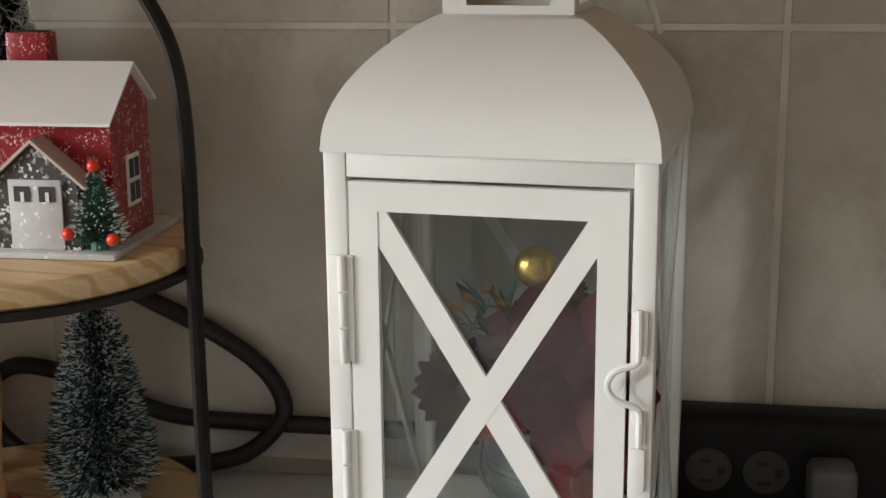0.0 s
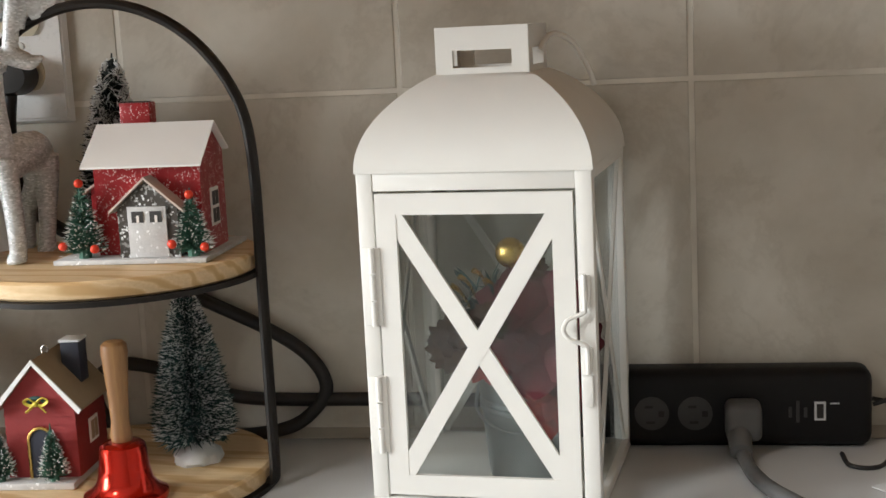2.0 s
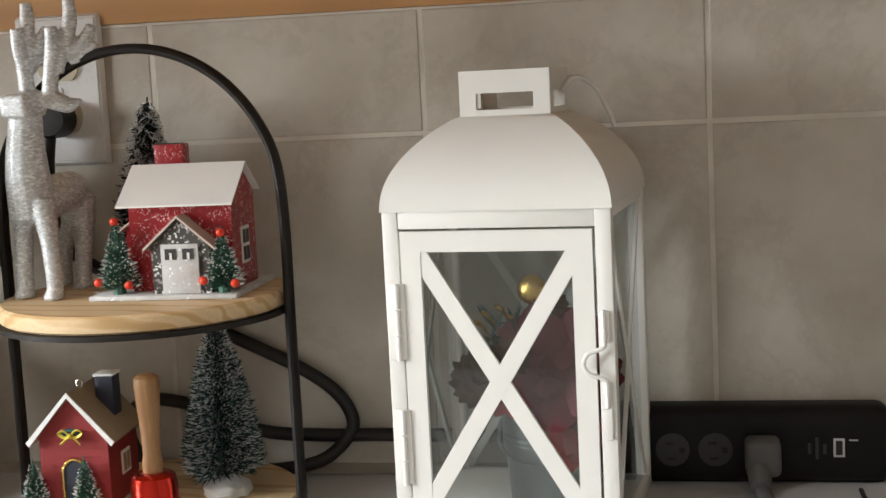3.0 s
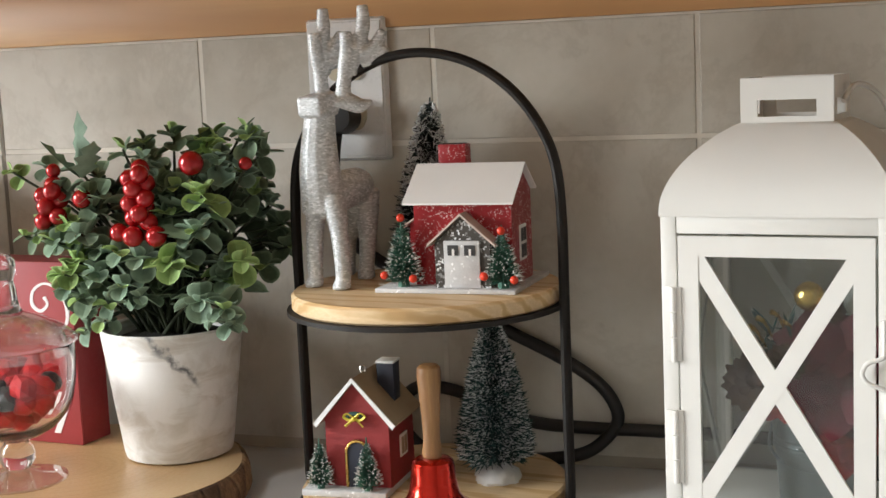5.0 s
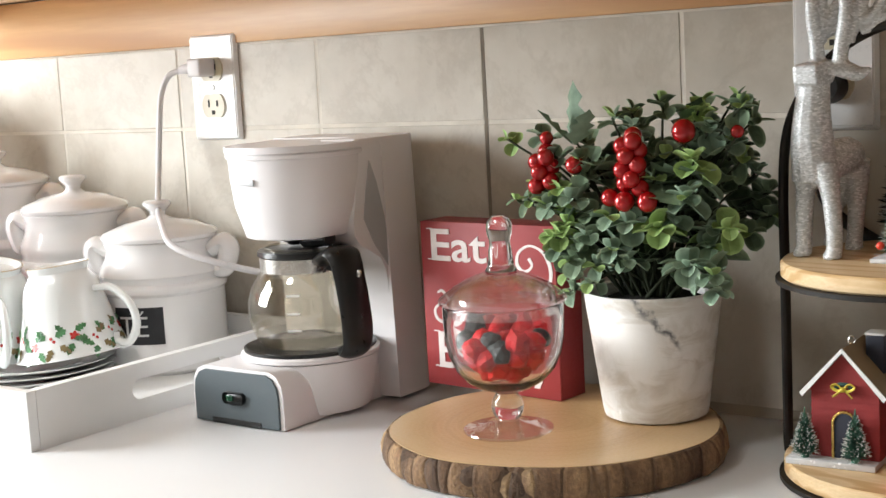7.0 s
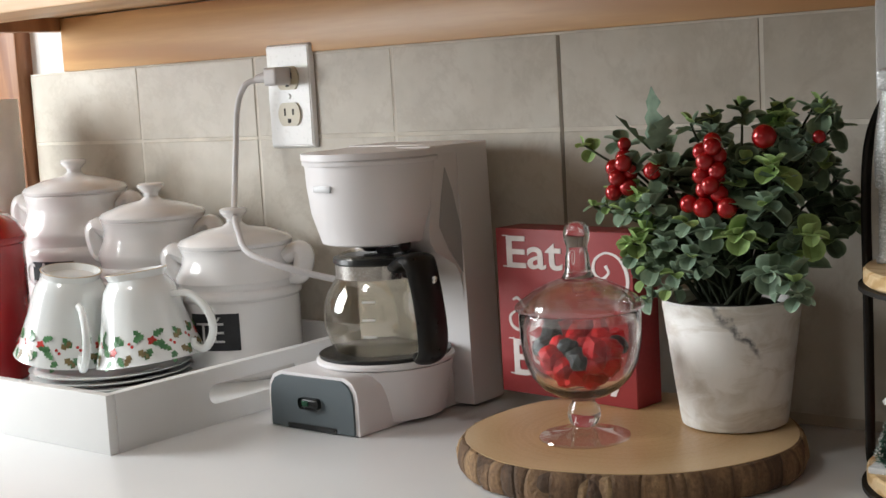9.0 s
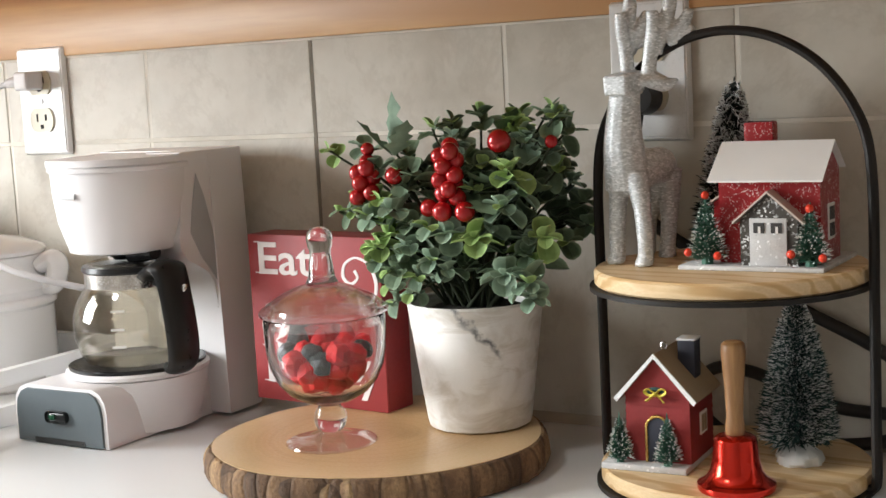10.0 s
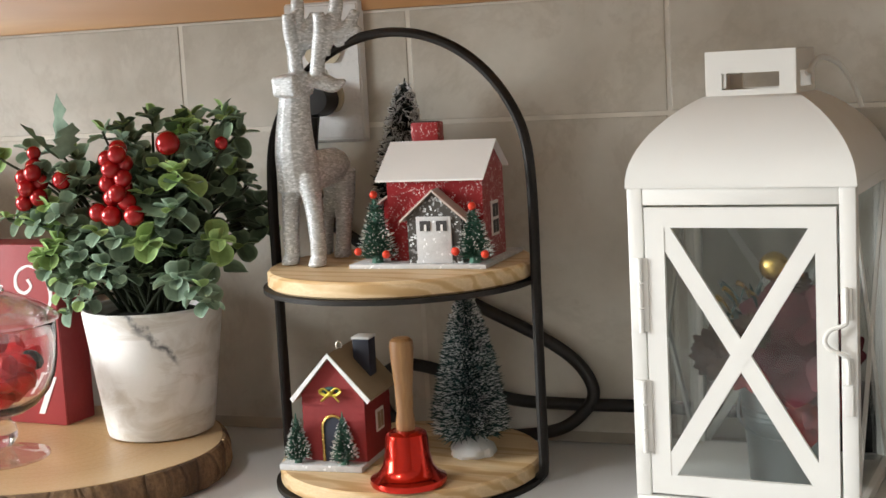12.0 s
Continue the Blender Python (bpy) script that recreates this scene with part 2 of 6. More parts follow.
def end_grain(name):
    m, nt, b = tree(name)
    v = coords(nt)
    w = nt.nodes.new("ShaderNodeTexWave")
    w.wave_type, w.rings_direction = "RINGS", "Z"
    w.inputs["Scale"].default_value, w.inputs["Distortion"].default_value = 30.0, 2.2
    w.inputs["Detail"].default_value, w.inputs["Detail Scale"].default_value = 3.0, 0.6
    nt.links.new(v, w.inputs["Vector"])
    blotch, fine = noise_tex(nt, v, 16, 3), noise_tex(nt, v, 400, 2)
    col = ramp(nt, w.outputs["Fac"], ((0.1, (0.44, 0.27, 0.125)), (0.6, (0.48, 0.305, 0.148)), (1, (0.46, 0.285, 0.135))))
    col = mixc(nt, maprange(nt, blotch, 0.35, 0.7, 0, 0.5), col, (0.52, 0.34, 0.17))
    flat = nt.nodes.new("ShaderNodeVectorMath")
    flat.operation = "LENGTH"
    nt.links.new(coords(nt, (1, 1, 0)), flat.inputs[0])
    sap = math_node(nt, "MULTIPLY_ADD", blotch, 0.03)
    nt.links.new(flat.outputs["Value"], sap.node.inputs[2])
    col = mixc(nt, maprange(nt, sap, 0.100, 0.132, 0.0, 0.8), col, (0.60, 0.43, 0.24))
    nt.links.new(col, b.inputs["Base Color"])
    nt.links.new(maprange(nt, fine, 0.3, 0.7, 0.28, 0.42), b.inputs["Roughness"])
    bump(nt, fine, 0.1, 0.0005, b)
    return m


TILE = stone_tile("beige_stone_tile")
GROUT = plain("grout", (0.70, 0.66, 0.58), 0.9, var=0.2, bumps=0.4)
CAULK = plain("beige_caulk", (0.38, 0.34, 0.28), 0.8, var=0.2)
DARK_GROUT = plain("dark_grout", (0.22, 0.19, 0.15), 0.9, var=0.2, bumps=0.4)
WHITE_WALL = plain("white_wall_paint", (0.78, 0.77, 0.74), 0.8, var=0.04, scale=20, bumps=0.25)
# tone for the unseen walls, darkened to cut the light they bounce
LOW_BOUNCE_WALL = plain("low_bounce_wall_paint", (0.56, 0.54, 0.51), 0.8, var=0.05, scale=20, bumps=0.25)
COUNTER = laminate("white_laminate")
FLOOR = plain("floor_covering", (0.36, 0.30, 0.24), 0.5, var=0.15, scale=12)
PINE = wood("varnished_pine", (0.64, 0.37, 0.155), (0.50, 0.26, 0.10), 0, 26, 0.38, 0.07, 5, 9.0)
CABINET = wood("cabinet_pine", (0.60, 0.36, 0.17), (0.48, 0.26, 0.11), 0, 26, 0.4, 0.07, 5, 7.0)
RED_WOOD = wood("window_wood", (0.36, 0.17, 0.08), (0.24, 0.10, 0.045), 2, 45, 0.4)
SHELF_WOOD = wood("pale_pine", (0.74, 0.55, 0.32), (0.54, 0.34, 0.15), 0, 85, 0.5, 0.16, 9)
HANDLE_WOOD = wood("beech_handle", (0.34, 0.18, 0.07), (0.21, 0.10, 0.035), 2, 90, 0.42)
BLACK_METAL = plain("black_powder_coat", (0.014, 0.011, 0.009), 0.55, var=0.2, scale=90, spec=0.3)
CABLE = plain("black_rubber", (0.014, 0.012, 0.011), 0.5, var=0.2)
STRIP = plain("black_plastic", (0.006, 0.0055, 0.0055), 0.5, var=0.1, spec=0.25)
SOCKET = plain("grey_socket", (0.038, 0.036, 0.035), 0.5)
GREY_PLUG = plain("grey_plug", (0.095, 0.093, 0.09), 0.55)
LANTERN = plain("cream_painted_metal", (0.80, 0.785, 0.74), 0.42, var=0.03, scale=40, bumps=0.06)
PANE = thin_glass("lantern_glass", (0.93, 0.95, 0.945), 0.2)
GALV = plain("galvanised_steel", (0.30, 0.335, 0.335), 0.42, 0.6, var=0.2, scale=80)
RED_FABRIC = glitter("red_glitter_petal", (0.26, 0.014, 0.014), (0.55, 0.12, 0.08), 0.3, 700, 0.0, 0.5)
VELVET = plain("burgundy_velvet", (0.085, 0.009, 0.015), 0.8, var=0.3, scale=200, bumps=0.4)
CONE = plain("pine_cone", (0.09, 0.05, 0.03), 0.8, var=0.4, scale=200, bumps=0.5)
GOLD = plain("gold_ornament", (0.75, 0.52, 0.16), 0.25, 1.0, var=0.15, scale=300, bumps=0.4)
RED_BALL = plain("red_shiny_berry", (0.36, 0.006, 0.008), 0.22, 0.35, var=0.1, coat=0.4, bumps=0.02)
ORANGE_BALL = plain("red_bead", (0.72, 0.05, 0.02), 0.35, 0.1, var=0.1)
BELL_RED = plain("red_metallic_lacquer", (0.62, 0.025, 0.012), 0.16, 0.9, var=0.05, coat=0.3, bumps=0.02)
SILVER = silver_mat("silver_glitter")
RED_GLITTER = glitter("red_glitter_card", (0.42, 0.012, 0.018), (0.80, 0.66, 0.63), 0.27, 1300, 0.1, 0.35)
DARK_GLITTER = glitter("frosted_dark_card", (0.07, 0.06, 0.05), (0.8, 0.82, 0.82), 0.35, 700, 0.0, 0.5)
WHITE_CARD = plain("white_card", (0.80, 0.77, 0.73), 0.75, var=0.04, bumps=0.15)
PINK_CARD = plain("pale_card", (0.56, 0.46, 0.40), 0.75, var=0.06, bumps=0.15)
SNOW_BOARD = glitter("snow_board", (0.72, 0.71, 0.70), (0.95, 0.95, 0.95), 0.2, 700, 0.0, 0.6)
HOUSE_RED = plain("matt_red_paint", (0.27, 0.022, 0.022), 0.65, var=0.15, scale=120, bumps=0.2)
KRAFT = plain("kraft_roof", (0.36, 0.27, 0.17), 0.8, var=0.1, scale=120, bumps=0.3)
SLATE = plain("dark_slate_paint", (0.028, 0.032, 0.05), 0.6)
NEEDLE = plain("dark_green_bristle", (0.018, 0.060, 0.054), 0.7, var=0.3, scale=300)
NEEDLE_LIGHT = plain("green_bristle", (0.05, 0.145, 0.10), 0.7, var=0.3, scale=300)
NEEDLE_BLACK = plain("black_green_bristle", (0.010, 0.018, 0.014), 0.7, var=0.3, scale=300)
SNOW = plain("snow_flock", (0.82, 0.83, 0.82), 0.8, var=0.05, scale=300, bumps=0.4)
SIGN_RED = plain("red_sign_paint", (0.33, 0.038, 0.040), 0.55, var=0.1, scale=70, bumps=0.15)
# the sign's red again, with the shade of its sides in the colour
SIGN_SHADED_RED = plain("shaded_red_sign_paint", (0.22, 0.018, 0.02), 0.6, var=0.15, scale=70, bumps=0.15)
LETTER = plain("white_lettering", (0.78, 0.72, 0.70), 0.7, var=0.08, scale=200)
JAR_GLASS = glass("clear_glass", (0.995, 0.995, 0.995), 0.0, 1.42)
BOWL_GLASS = glass("clear_bowl_glass", (0.99, 0.99, 0.99), 0.0, 1.30)
LID_GLASS = thin_glass("clear_lid_glass", (0.985, 0.985, 0.985), 0.9, 0.95)
FOOT_GLASS = thin_glass("clear_foot_glass", (0.95, 0.93, 0.935), 0.9, 0.8)
GEM_RED = plain("red_candy_foil", (0.40, 0.005, 0.008), 0.5, 0.0, var=0.3, bumps=0.05, spec=0.12)
GEM_BLACK = plain("black_candy_foil", (0.010, 0.013, 0.013), 0.5, 0.0, coat=0.1, bumps=0.05)
MARBLE = marble("white_marble_glaze")
SOIL = plain("dark_moss", (0.012, 0.012, 0.008), 0.95, var=0.5, scale=300, bumps=0.8)
LEAF = leaf_mat("eucalyptus_green", (0.052, 0.086, 0.048), (0.118, 0.168, 0.098))
LEAF_BLUE = leaf_mat("eucalyptus_grey_green", (0.100, 0.155, 0.106), (0.175, 0.245, 0.168))
LEAF_LIME = leaf_mat("young_leaf_green", (0.140, 0.225, 0.060), (0.215, 0.310, 0.105))
STEM = plain("leaf_stem", (0.030, 0.040, 0.018), 0.8)
BARK = bark_mat("rough_bark")
SLAB_TOP = end_grain("varnished_slab")
CM_WHITE = plain("white_appliance_plastic", (0.78, 0.755, 0.76), 0.35, var=0.02, scale=20, bumps=0.04)
CM_GREY = plain("slate_grey_plastic", (0.085, 0.105, 0.115), 0.45, var=0.05)
CM_LIGHT = plain("pale_grey_plastic", (0.45, 0.45, 0.46), 0.35, var=0.05)
CM_BLACK = plain("black_appliance_plastic", (0.010, 0.010, 0.010), 0.32, var=0.1, bumps=0.0, spec=0.35)
STEEL = plain("brushed_steel", (0.62, 0.60, 0.57), 0.25, 1.0, var=0.06, scale=200)
# smoky tint, deepened to stand in for shade on the column behind
CARAFE = thin_glass("smoky_shaded_glass", (0.85, 0.828, 0.775), 0.6, 0.6)
COFFEE_MARK = plain("white_marking", (0.75, 0.75, 0.72), 0.6)
CERAMIC = plain("white_glazed_ceramic", (0.80, 0.785, 0.775), 0.16, var=0.03, scale=30, bumps=0.05, coat=0.5)
LABEL_BLACK = plain("chalkboard_label", (0.018, 0.019, 0.022), 0.7, var=0.3, scale=150)
CHALK = plain("chalk_lettering", (0.6, 0.6, 0.6), 0.9)
CUP = plain("white_porcelain", (0.80, 0.82, 0.81), 0.12, var=0.02, bumps=0.02, coat=0.5)
CUP_GOLD = plain("gilt_rim", (0.55, 0.42, 0.22), 0.35, 0.8)
HOLLY_DULL = plain("printed_ochre", (0.20, 0.15, 0.07), 0.25, var=0.3, scale=400)
HOLLY = plain("printed_holly_green", (0.075, 0.20, 0.085), 0.25, var=0.3, scale=400)
HOLLY_RED = plain("printed_red", (0.50, 0.04, 0.035), 0.25)
RED_ENAMEL = plain("red_enamel", (0.42, 0.016, 0.022), 0.2, var=0.05, coat=0.5, bumps=0.03)
TOWEL = plain("paper_towel", (0.80, 0.76, 0.72), 0.95, var=0.04, scale=150, bumps=0.5)
TRAY = plain("white_satin_paint", (0.80, 0.80, 0.79), 0.4, var=0.03, scale=30, bumps=0.08)
PLATE = plain("white_switch_plate", (0.80, 0.80, 0.79), 0.3, var=0.02, bumps=0.03)
IVORY = plain("ivory_outlet", (0.60, 0.54, 0.40), 0.4, var=0.06)
SLOT = plain("dark_slot", (0.02, 0.018, 0.015), 0.8)
CORD_WHITE = plain("white_cord", (0.62, 0.60, 0.60), 0.45, var=0.05)
PAPER = plain("printed_paper", (0.72, 0.72, 0.72), 0.8, var=0.04)
INK = plain("grey_ink", (0.25, 0.25, 0.26), 0.8)


# ---- mesh tools ----
def finish(bm, name, material, smooth=True):
    bmesh.ops.recalc_face_normals(bm, faces=bm.faces)
    me = bpy.data.meshes.new(name)
    if smooth:
        for f in bm.faces:
            f.smooth = True
        for e in bm.edges:
            if len(e.link_faces) == 2 and e.calc_face_angle(0) > 0.6:
                e.smooth = False
    bm.to_mesh(me)
    bm.free()
    me.materials.append(material)
    return me


def part(name, bm, material, parent, label="", smooth=True):
    ob = new(name, finish(bm, name, material, smooth))
    ob.parent = parent
    if label:
        ob["label"] = label
    return ob


def thing(name, m, label, category, group="", kind=""):
    ob = new(name)
    ob.empty_display_size = 0.02
    ob.matrix_world = m
    return tagged(ob, label, category, group, kind)


def solid(name, bm, material, m, label, category, group="", kind="", smooth=True):
    ob = new(name, finish(bm, name, material, smooth))
    ob.matrix_world = m
    return tagged(ob, label, category, group, kind)


def box(x0, x1, y0, y1, z0, z1, bevel=0.0, seg=2, bm=None):
    own = bmesh.new()
    bmesh.ops.create_cube(own, size=1)
    for v in own.verts:
        v.co = Vector(((x0 + x1) / 2 + v.co.x * (x1 - x0), (y0 + y1) / 2 + v.co.y * (y1 - y0), (z0 + z1) / 2 + v.co.z * (z1 - z0)))
    if bevel:
        bmesh.ops.bevel(own, geom=own.edges[:], offset=bevel, segments=seg, affect="EDGES", profile=0.5)
    return merge(bm, own)


def merge(bm, own):
    if bm is None:
        return own
    me = bpy.data.meshes.new("scratch")
    own.to_mesh(me)
    own.free()
    bm.from_mesh(me)
    bpy.data.meshes.remove(me)
    return bm


def lathe(profile, seg=48, bm=None, at=(0, 0, 0), sx=1.0, sy=1.0):
    """Turn a list of (radius, height) round the z axis."""
    own = bmesh.new()
    rings = []
    for r, z in profile:
        if r < 1e-6:
            rings.append([own.verts.new((at[0], at[1], at[2] + z))])
        else:
            rings.append([own.verts.new((at[0] + sx * r * math.cos(2 * math.pi * i / seg), at[1] + sy * r * math.sin(2 * math.pi * i / seg), at[2] + z)) for i in range(seg)])
    for a, b in zip(rings, rings[1:]):
        for i in range(seg):
            j = (i + 1) % seg
            if len(a) == 1 and len(b) > 1:
                own.faces.new((a[0], b[i], b[j]))
            elif len(b) == 1 and len(a) > 1:
                own.faces.new((a[i], a[j], b[0]))
            elif len(a) > 1:
                own.faces.new((a[i], a[j], b[j], b[i]))
    return merge(bm, own)


def curve_points(pts, n=8):
    """A smooth line through the given points."""
    pts = [Vector(p) for p in pts]
    ext = [2 * pts[0] - pts[1], *pts, 2 * pts[-1] - pts[-2]]
    out = []
    for i in range(1, len(ext) - 2):
        p0, p1, p2, p3 = ext[i - 1 : i + 3]
        for k in range(n):
            t = k / n
            out.append(0.5 * (2 * p1 + (p2 - p0) * t + (2 * p0 - 5 * p1 + 4 * p2 - p3) * t * t + (3 * p1 - p0 - 3 * p2 + p3) * t**3))
    return out + [pts[-1]]


def tube(pts, r, seg=10, bm=None, n=8, flat=1.0, up=None, closed=False):
    """A tube along a smooth line; r is one radius or one for each given point."""
    radii = r if isinstance(r, (list, tuple)) else [r] * len(pts)
    line = curve_points(pts, n)
    rr = [float(x) for x in np.interp(np.linspace(0, len(pts) - 1, len(line)), range(len(pts)), radii)]
    own = bmesh.new()
    rings, ref = [], Vector(up) if up else None
    for i, p in enumerate(line):
        d = (line[min(i + 1, len(line) - 1)] - line[max(i - 1, 0)]).normalized()
        if ref is None:
            ref = d.orthogonal()
        side = (ref - d * ref.dot(d)).normalized()
        if up is None:
            ref = side
        other = d.cross(side)
        rings.append([own.verts.new(p + rr[i] * (math.cos(a) * side * flat + math.sin(a) * other)) for a in (2 * math.pi * k / seg for k in range(seg))])
    for a, b in zip(rings, rings[1:]):
        for i in range(seg):
            own.faces.new((a[i], a[(i + 1) % seg], b[(i + 1) % seg], b[i]))
    own.faces.new(rings[0])
    own.faces.new(rings[-1])
    return merge(bm, own)


def prism(poly, y0, y1, bm=None, plane="xz"):
    """A polygon drawn in x and z, as thick as y0 to y1 (or in x and y, from z0 to z1)."""
    own = bmesh.new()
    put = (lambda a, b, c: (a, c, b)) if plane == "xz" else ((lambda a, b, c: (a, b, c)) if plane == "xy" else (lambda a, b, c: (c, a, b)))
    lo, hi = [own.verts.new(put(a, b, y0)) for a, b in poly], [own.verts.new(put(a, b, y1)) for a, b in poly]
    own.faces.new(lo)
    own.faces.new(hi)
    for i in range(len(poly)):
        j = (i + 1) % len(poly)
        own.faces.new((lo[i], lo[j], hi[j], hi[i]))
    bmesh.ops.recalc_face_normals(own, faces=own.faces)
    return merge(bm, own)


def ball(c, r, seg=16, bm=None, squash=1.0):
    own = bmesh.new()
    bmesh.ops.create_uvsphere(own, u_segments=seg, v_segments=max(8, seg // 2), radius=r)
    for v in own.verts:
        v.co = Vector((v.co.x + c[0], v.co.y + c[1], v.co.z * squash + c[2]))
    return merge(bm, own)


def words(text, size, depth, bold=0.0, shear=0.0):
    cu = bpy.data.curves.new("lettering", "FONT")
    cu.body, cu.size, cu.extrude, cu.offset, cu.shear = text, size, depth, bold, shear
    cu.resolution_u = 3
    ob = bpy.data.objects.new("lettering", cu)
    me = bpy.data.meshes.new_from_object(ob)
    bpy.data.objects.remove(ob)
    bm = bmesh.new()
    bm.from_mesh(me)
    bpy.data.meshes.remove(me)
    return bm


def turned(bm, m):
    bmesh.ops.transform(bm, matrix=m, verts=bm.verts)
    return bm


def setting(name, bm, material, label, smooth=False):
    return solid(name, bm, material, Matrix(), label, name.rstrip("_0123456789").replace("_", " "), "", "structure", smooth)


# ---- the room ----
WX0, WX1, WZ0, WZ1 = -1.92, -1.290, 0.215, 1.15
bm = box(-2.12, WX0, 0.006, 0.15, -0.9, 1.7)
box(WX1, 2.2, 0.006, 0.15, -0.9, 1.7, bm=bm)
box(WX0, WX1, 0.006, 0.15, -0.9, WZ0, bm=bm)
box(WX0, WX1, 0.006, 0.15, WZ1, 1.7, bm=bm)
wall_north = setting("wall_north", bm, WHITE_WALL, "white painted kitchen wall behind the counter")
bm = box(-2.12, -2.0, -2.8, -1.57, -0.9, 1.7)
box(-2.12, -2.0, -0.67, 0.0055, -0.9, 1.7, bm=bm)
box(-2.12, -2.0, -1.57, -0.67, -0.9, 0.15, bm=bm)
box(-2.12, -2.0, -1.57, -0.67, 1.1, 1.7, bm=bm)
setting("wall_west", bm, LOW_BOUNCE_WALL, "unseen side wall with window opening, beige to cut bounce light")
setting("wall_east", box(2.2, 2.32, -2.8, 0.15, -0.9, 1.7), LOW_BOUNCE_WALL, "unseen side wall, beige to cut bounce light")
setting("wall_south", box(-2.12, 2.32, -2.92, -2.8, -0.9, 1.7), LOW_BOUNCE_WALL, "unseen wall, beige to cut bounce light")
setting("floor", box(-2.12, 2.32, -2.8, 0.15, -1.0, -0.9), FLOOR, "plain brown kitchen floor")
# unseen ceiling, with an opening added to house the overhead lamp
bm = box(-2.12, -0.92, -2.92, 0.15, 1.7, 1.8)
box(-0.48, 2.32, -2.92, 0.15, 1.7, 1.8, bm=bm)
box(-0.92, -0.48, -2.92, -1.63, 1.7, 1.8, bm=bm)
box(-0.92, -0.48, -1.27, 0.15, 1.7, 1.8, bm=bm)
setting("ceiling", bm, WHITE_WALL, "plain white ceiling with an opening added for the fill lamp")
worktop = solid("worktop", box(-1.99, 2.1, -0.63, 0.004, -0.04, 0.0, 0.004), COUNTER, Matrix(), "smooth white laminate kitchen worktop", "worktop", "", "structure")
for i in range(5):
    x0 = -1.99 + i * 0.815
    cab = thing("base_cabinet", pose(x0, 0, -0.9), "plain white base cabinet under the worktop", "cabinet", "base cabinets")
    part("body", box(0.002, 0.813, -0.58, 0.0, 0.0, 0.858, 0.002), TRAY, cab)
    part("door", box(0.006, 0.809, -0.60, -0.582, 0.1, 0.84, 0.003), TRAY, cab)

# joints behind the tiles: mortar bed, and the tiles on it
setting("mortar_bed", box(-1.232, 1.9, -0.0028, 0.0055, 0.0, 0.3425), GROUT, "thin beige grout between wall tiles")
setting("dark_joint", box(-0.4078, -0.4042, -0.0034, -0.0030, 0.004, 0.340), DARK_GROUT, "one dark dirty grout joint")
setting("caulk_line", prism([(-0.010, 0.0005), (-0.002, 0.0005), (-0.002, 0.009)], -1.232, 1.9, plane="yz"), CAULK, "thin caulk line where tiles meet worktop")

# window beside the tiles
win = thing("window_1", pose(0, 0, 0), "brown wooden window with bright daylight behind", "window", "", "structure")
bm = box(WX1 - 0.008, -1.2385, -0.018, 0.03, 0.172, 1.20, 0.004)
part("casing", bm, RED_WOOD, win)
part("casing", box(WX0 - 0.05, WX0 + 0.008, -0.018, 0.03, 0.172, 1.20, 0.004), RED_WOOD, win)
part("window_sill", box(WX0 - 0.05, WX1 - 0.0085, -0.024, 0.03, 0.172, 0.205, 0.004), RED_WOOD, win)
part("head", box(WX0 + 0.0085, WX1 - 0.0085, -0.018, 0.03, 1.15, 1.20, 0.004), RED_WOOD, win)
part("sash", box(WX1 - 0.030, WX1 - 0.0085, 0.0, 0.035, 0.2055, 1.149, 0.003), RED_WOOD, win)
part("sash", box(WX0 + 0.0085, WX1 - 0.0305, 0.0, 0.035, 0.2055, 0.225, 0.003), RED_WOOD, win)
pane = part("pane", box(WX0 + 0.009, WX1 - 0.031, 0.012, 0.016, 0.226, 1.148), thin_glass("window_glass", (0.97, 0.98, 0.98)), win)
pane.visible_shadow = False
m, nt, b = tree("bright_daylight")
e = nt.nodes.new("ShaderNodeEmission")
e.inputs[0].default_value, e.inputs[1].default_value = (1.0, 1.0, 1.0, 1), 2.2
nt.links.new(e.outputs[0], nt.nodes["Material Output"].inputs[0])
setting("backdrop", box(-3.8, -0.9, 0.9, 0.92, -0.5, 2.2), m, "bright overexposed daylight outside the window")

# wall cabinet and the rail under it
solid("wall_rail", box(-1.156, 1.9, -0.0055, 0.0045, 0.3428, 0.409, 0.001), PINE, Matrix(), "varnished pine board fixed above the tiles", "board", "", "structure")
cab = thing("wall_cabinet", pose(0, 0, 0.40), "pine wall cabinet hung over the worktop", "cabinet")
part("body", box(-1.155, 1.9, -0.238, 0.003, 0.0105, 0.70), CABINET, cab)
part("front_rail", box(-1.172, 1.9, -0.318, -0.2385, -0.012, 0.70, 0.002), CABINET, cab)
part("end_panel", box(-1.172, -1.1555, -0.238, 0.003, -0.007, 0.70, 0.002), RED_WOOD, cab)

# ---- white lantern ----
def plate_with_slot(w, h, sw, sh, t, cz):
    """An upright plate in x and z with a slot through it."""
    bm = box(-w / 2, -sw / 2, -t / 2, t / 2, 0, h)
    box(sw / 2, w / 2, -t / 2, t / 2, 0, h, bm=bm)
    box(-sw / 2, sw / 2, -t / 2, t / 2, 0, cz - sh / 2, bm=bm)
    box(-sw / 2, sw / 2, -t / 2, t / 2, cz + sh / 2, h, bm=bm)
    bmesh.ops.remove_doubles(bm, verts=bm.verts, dist=1e-5)
    return bm


def bar_between(a, b, w, y0, y1, bm=None):
    """A flat bar from a to b, in x and z."""
    a, b = Vector(a), Vector(b)
    d = (b - a).normalized()
    n = Vector((-d.y, d.x)) * w / 2
    return prism([tuple(a + n), tuple(b + n), tuple(b - n), tuple(a - n)], y0, y1, bm)


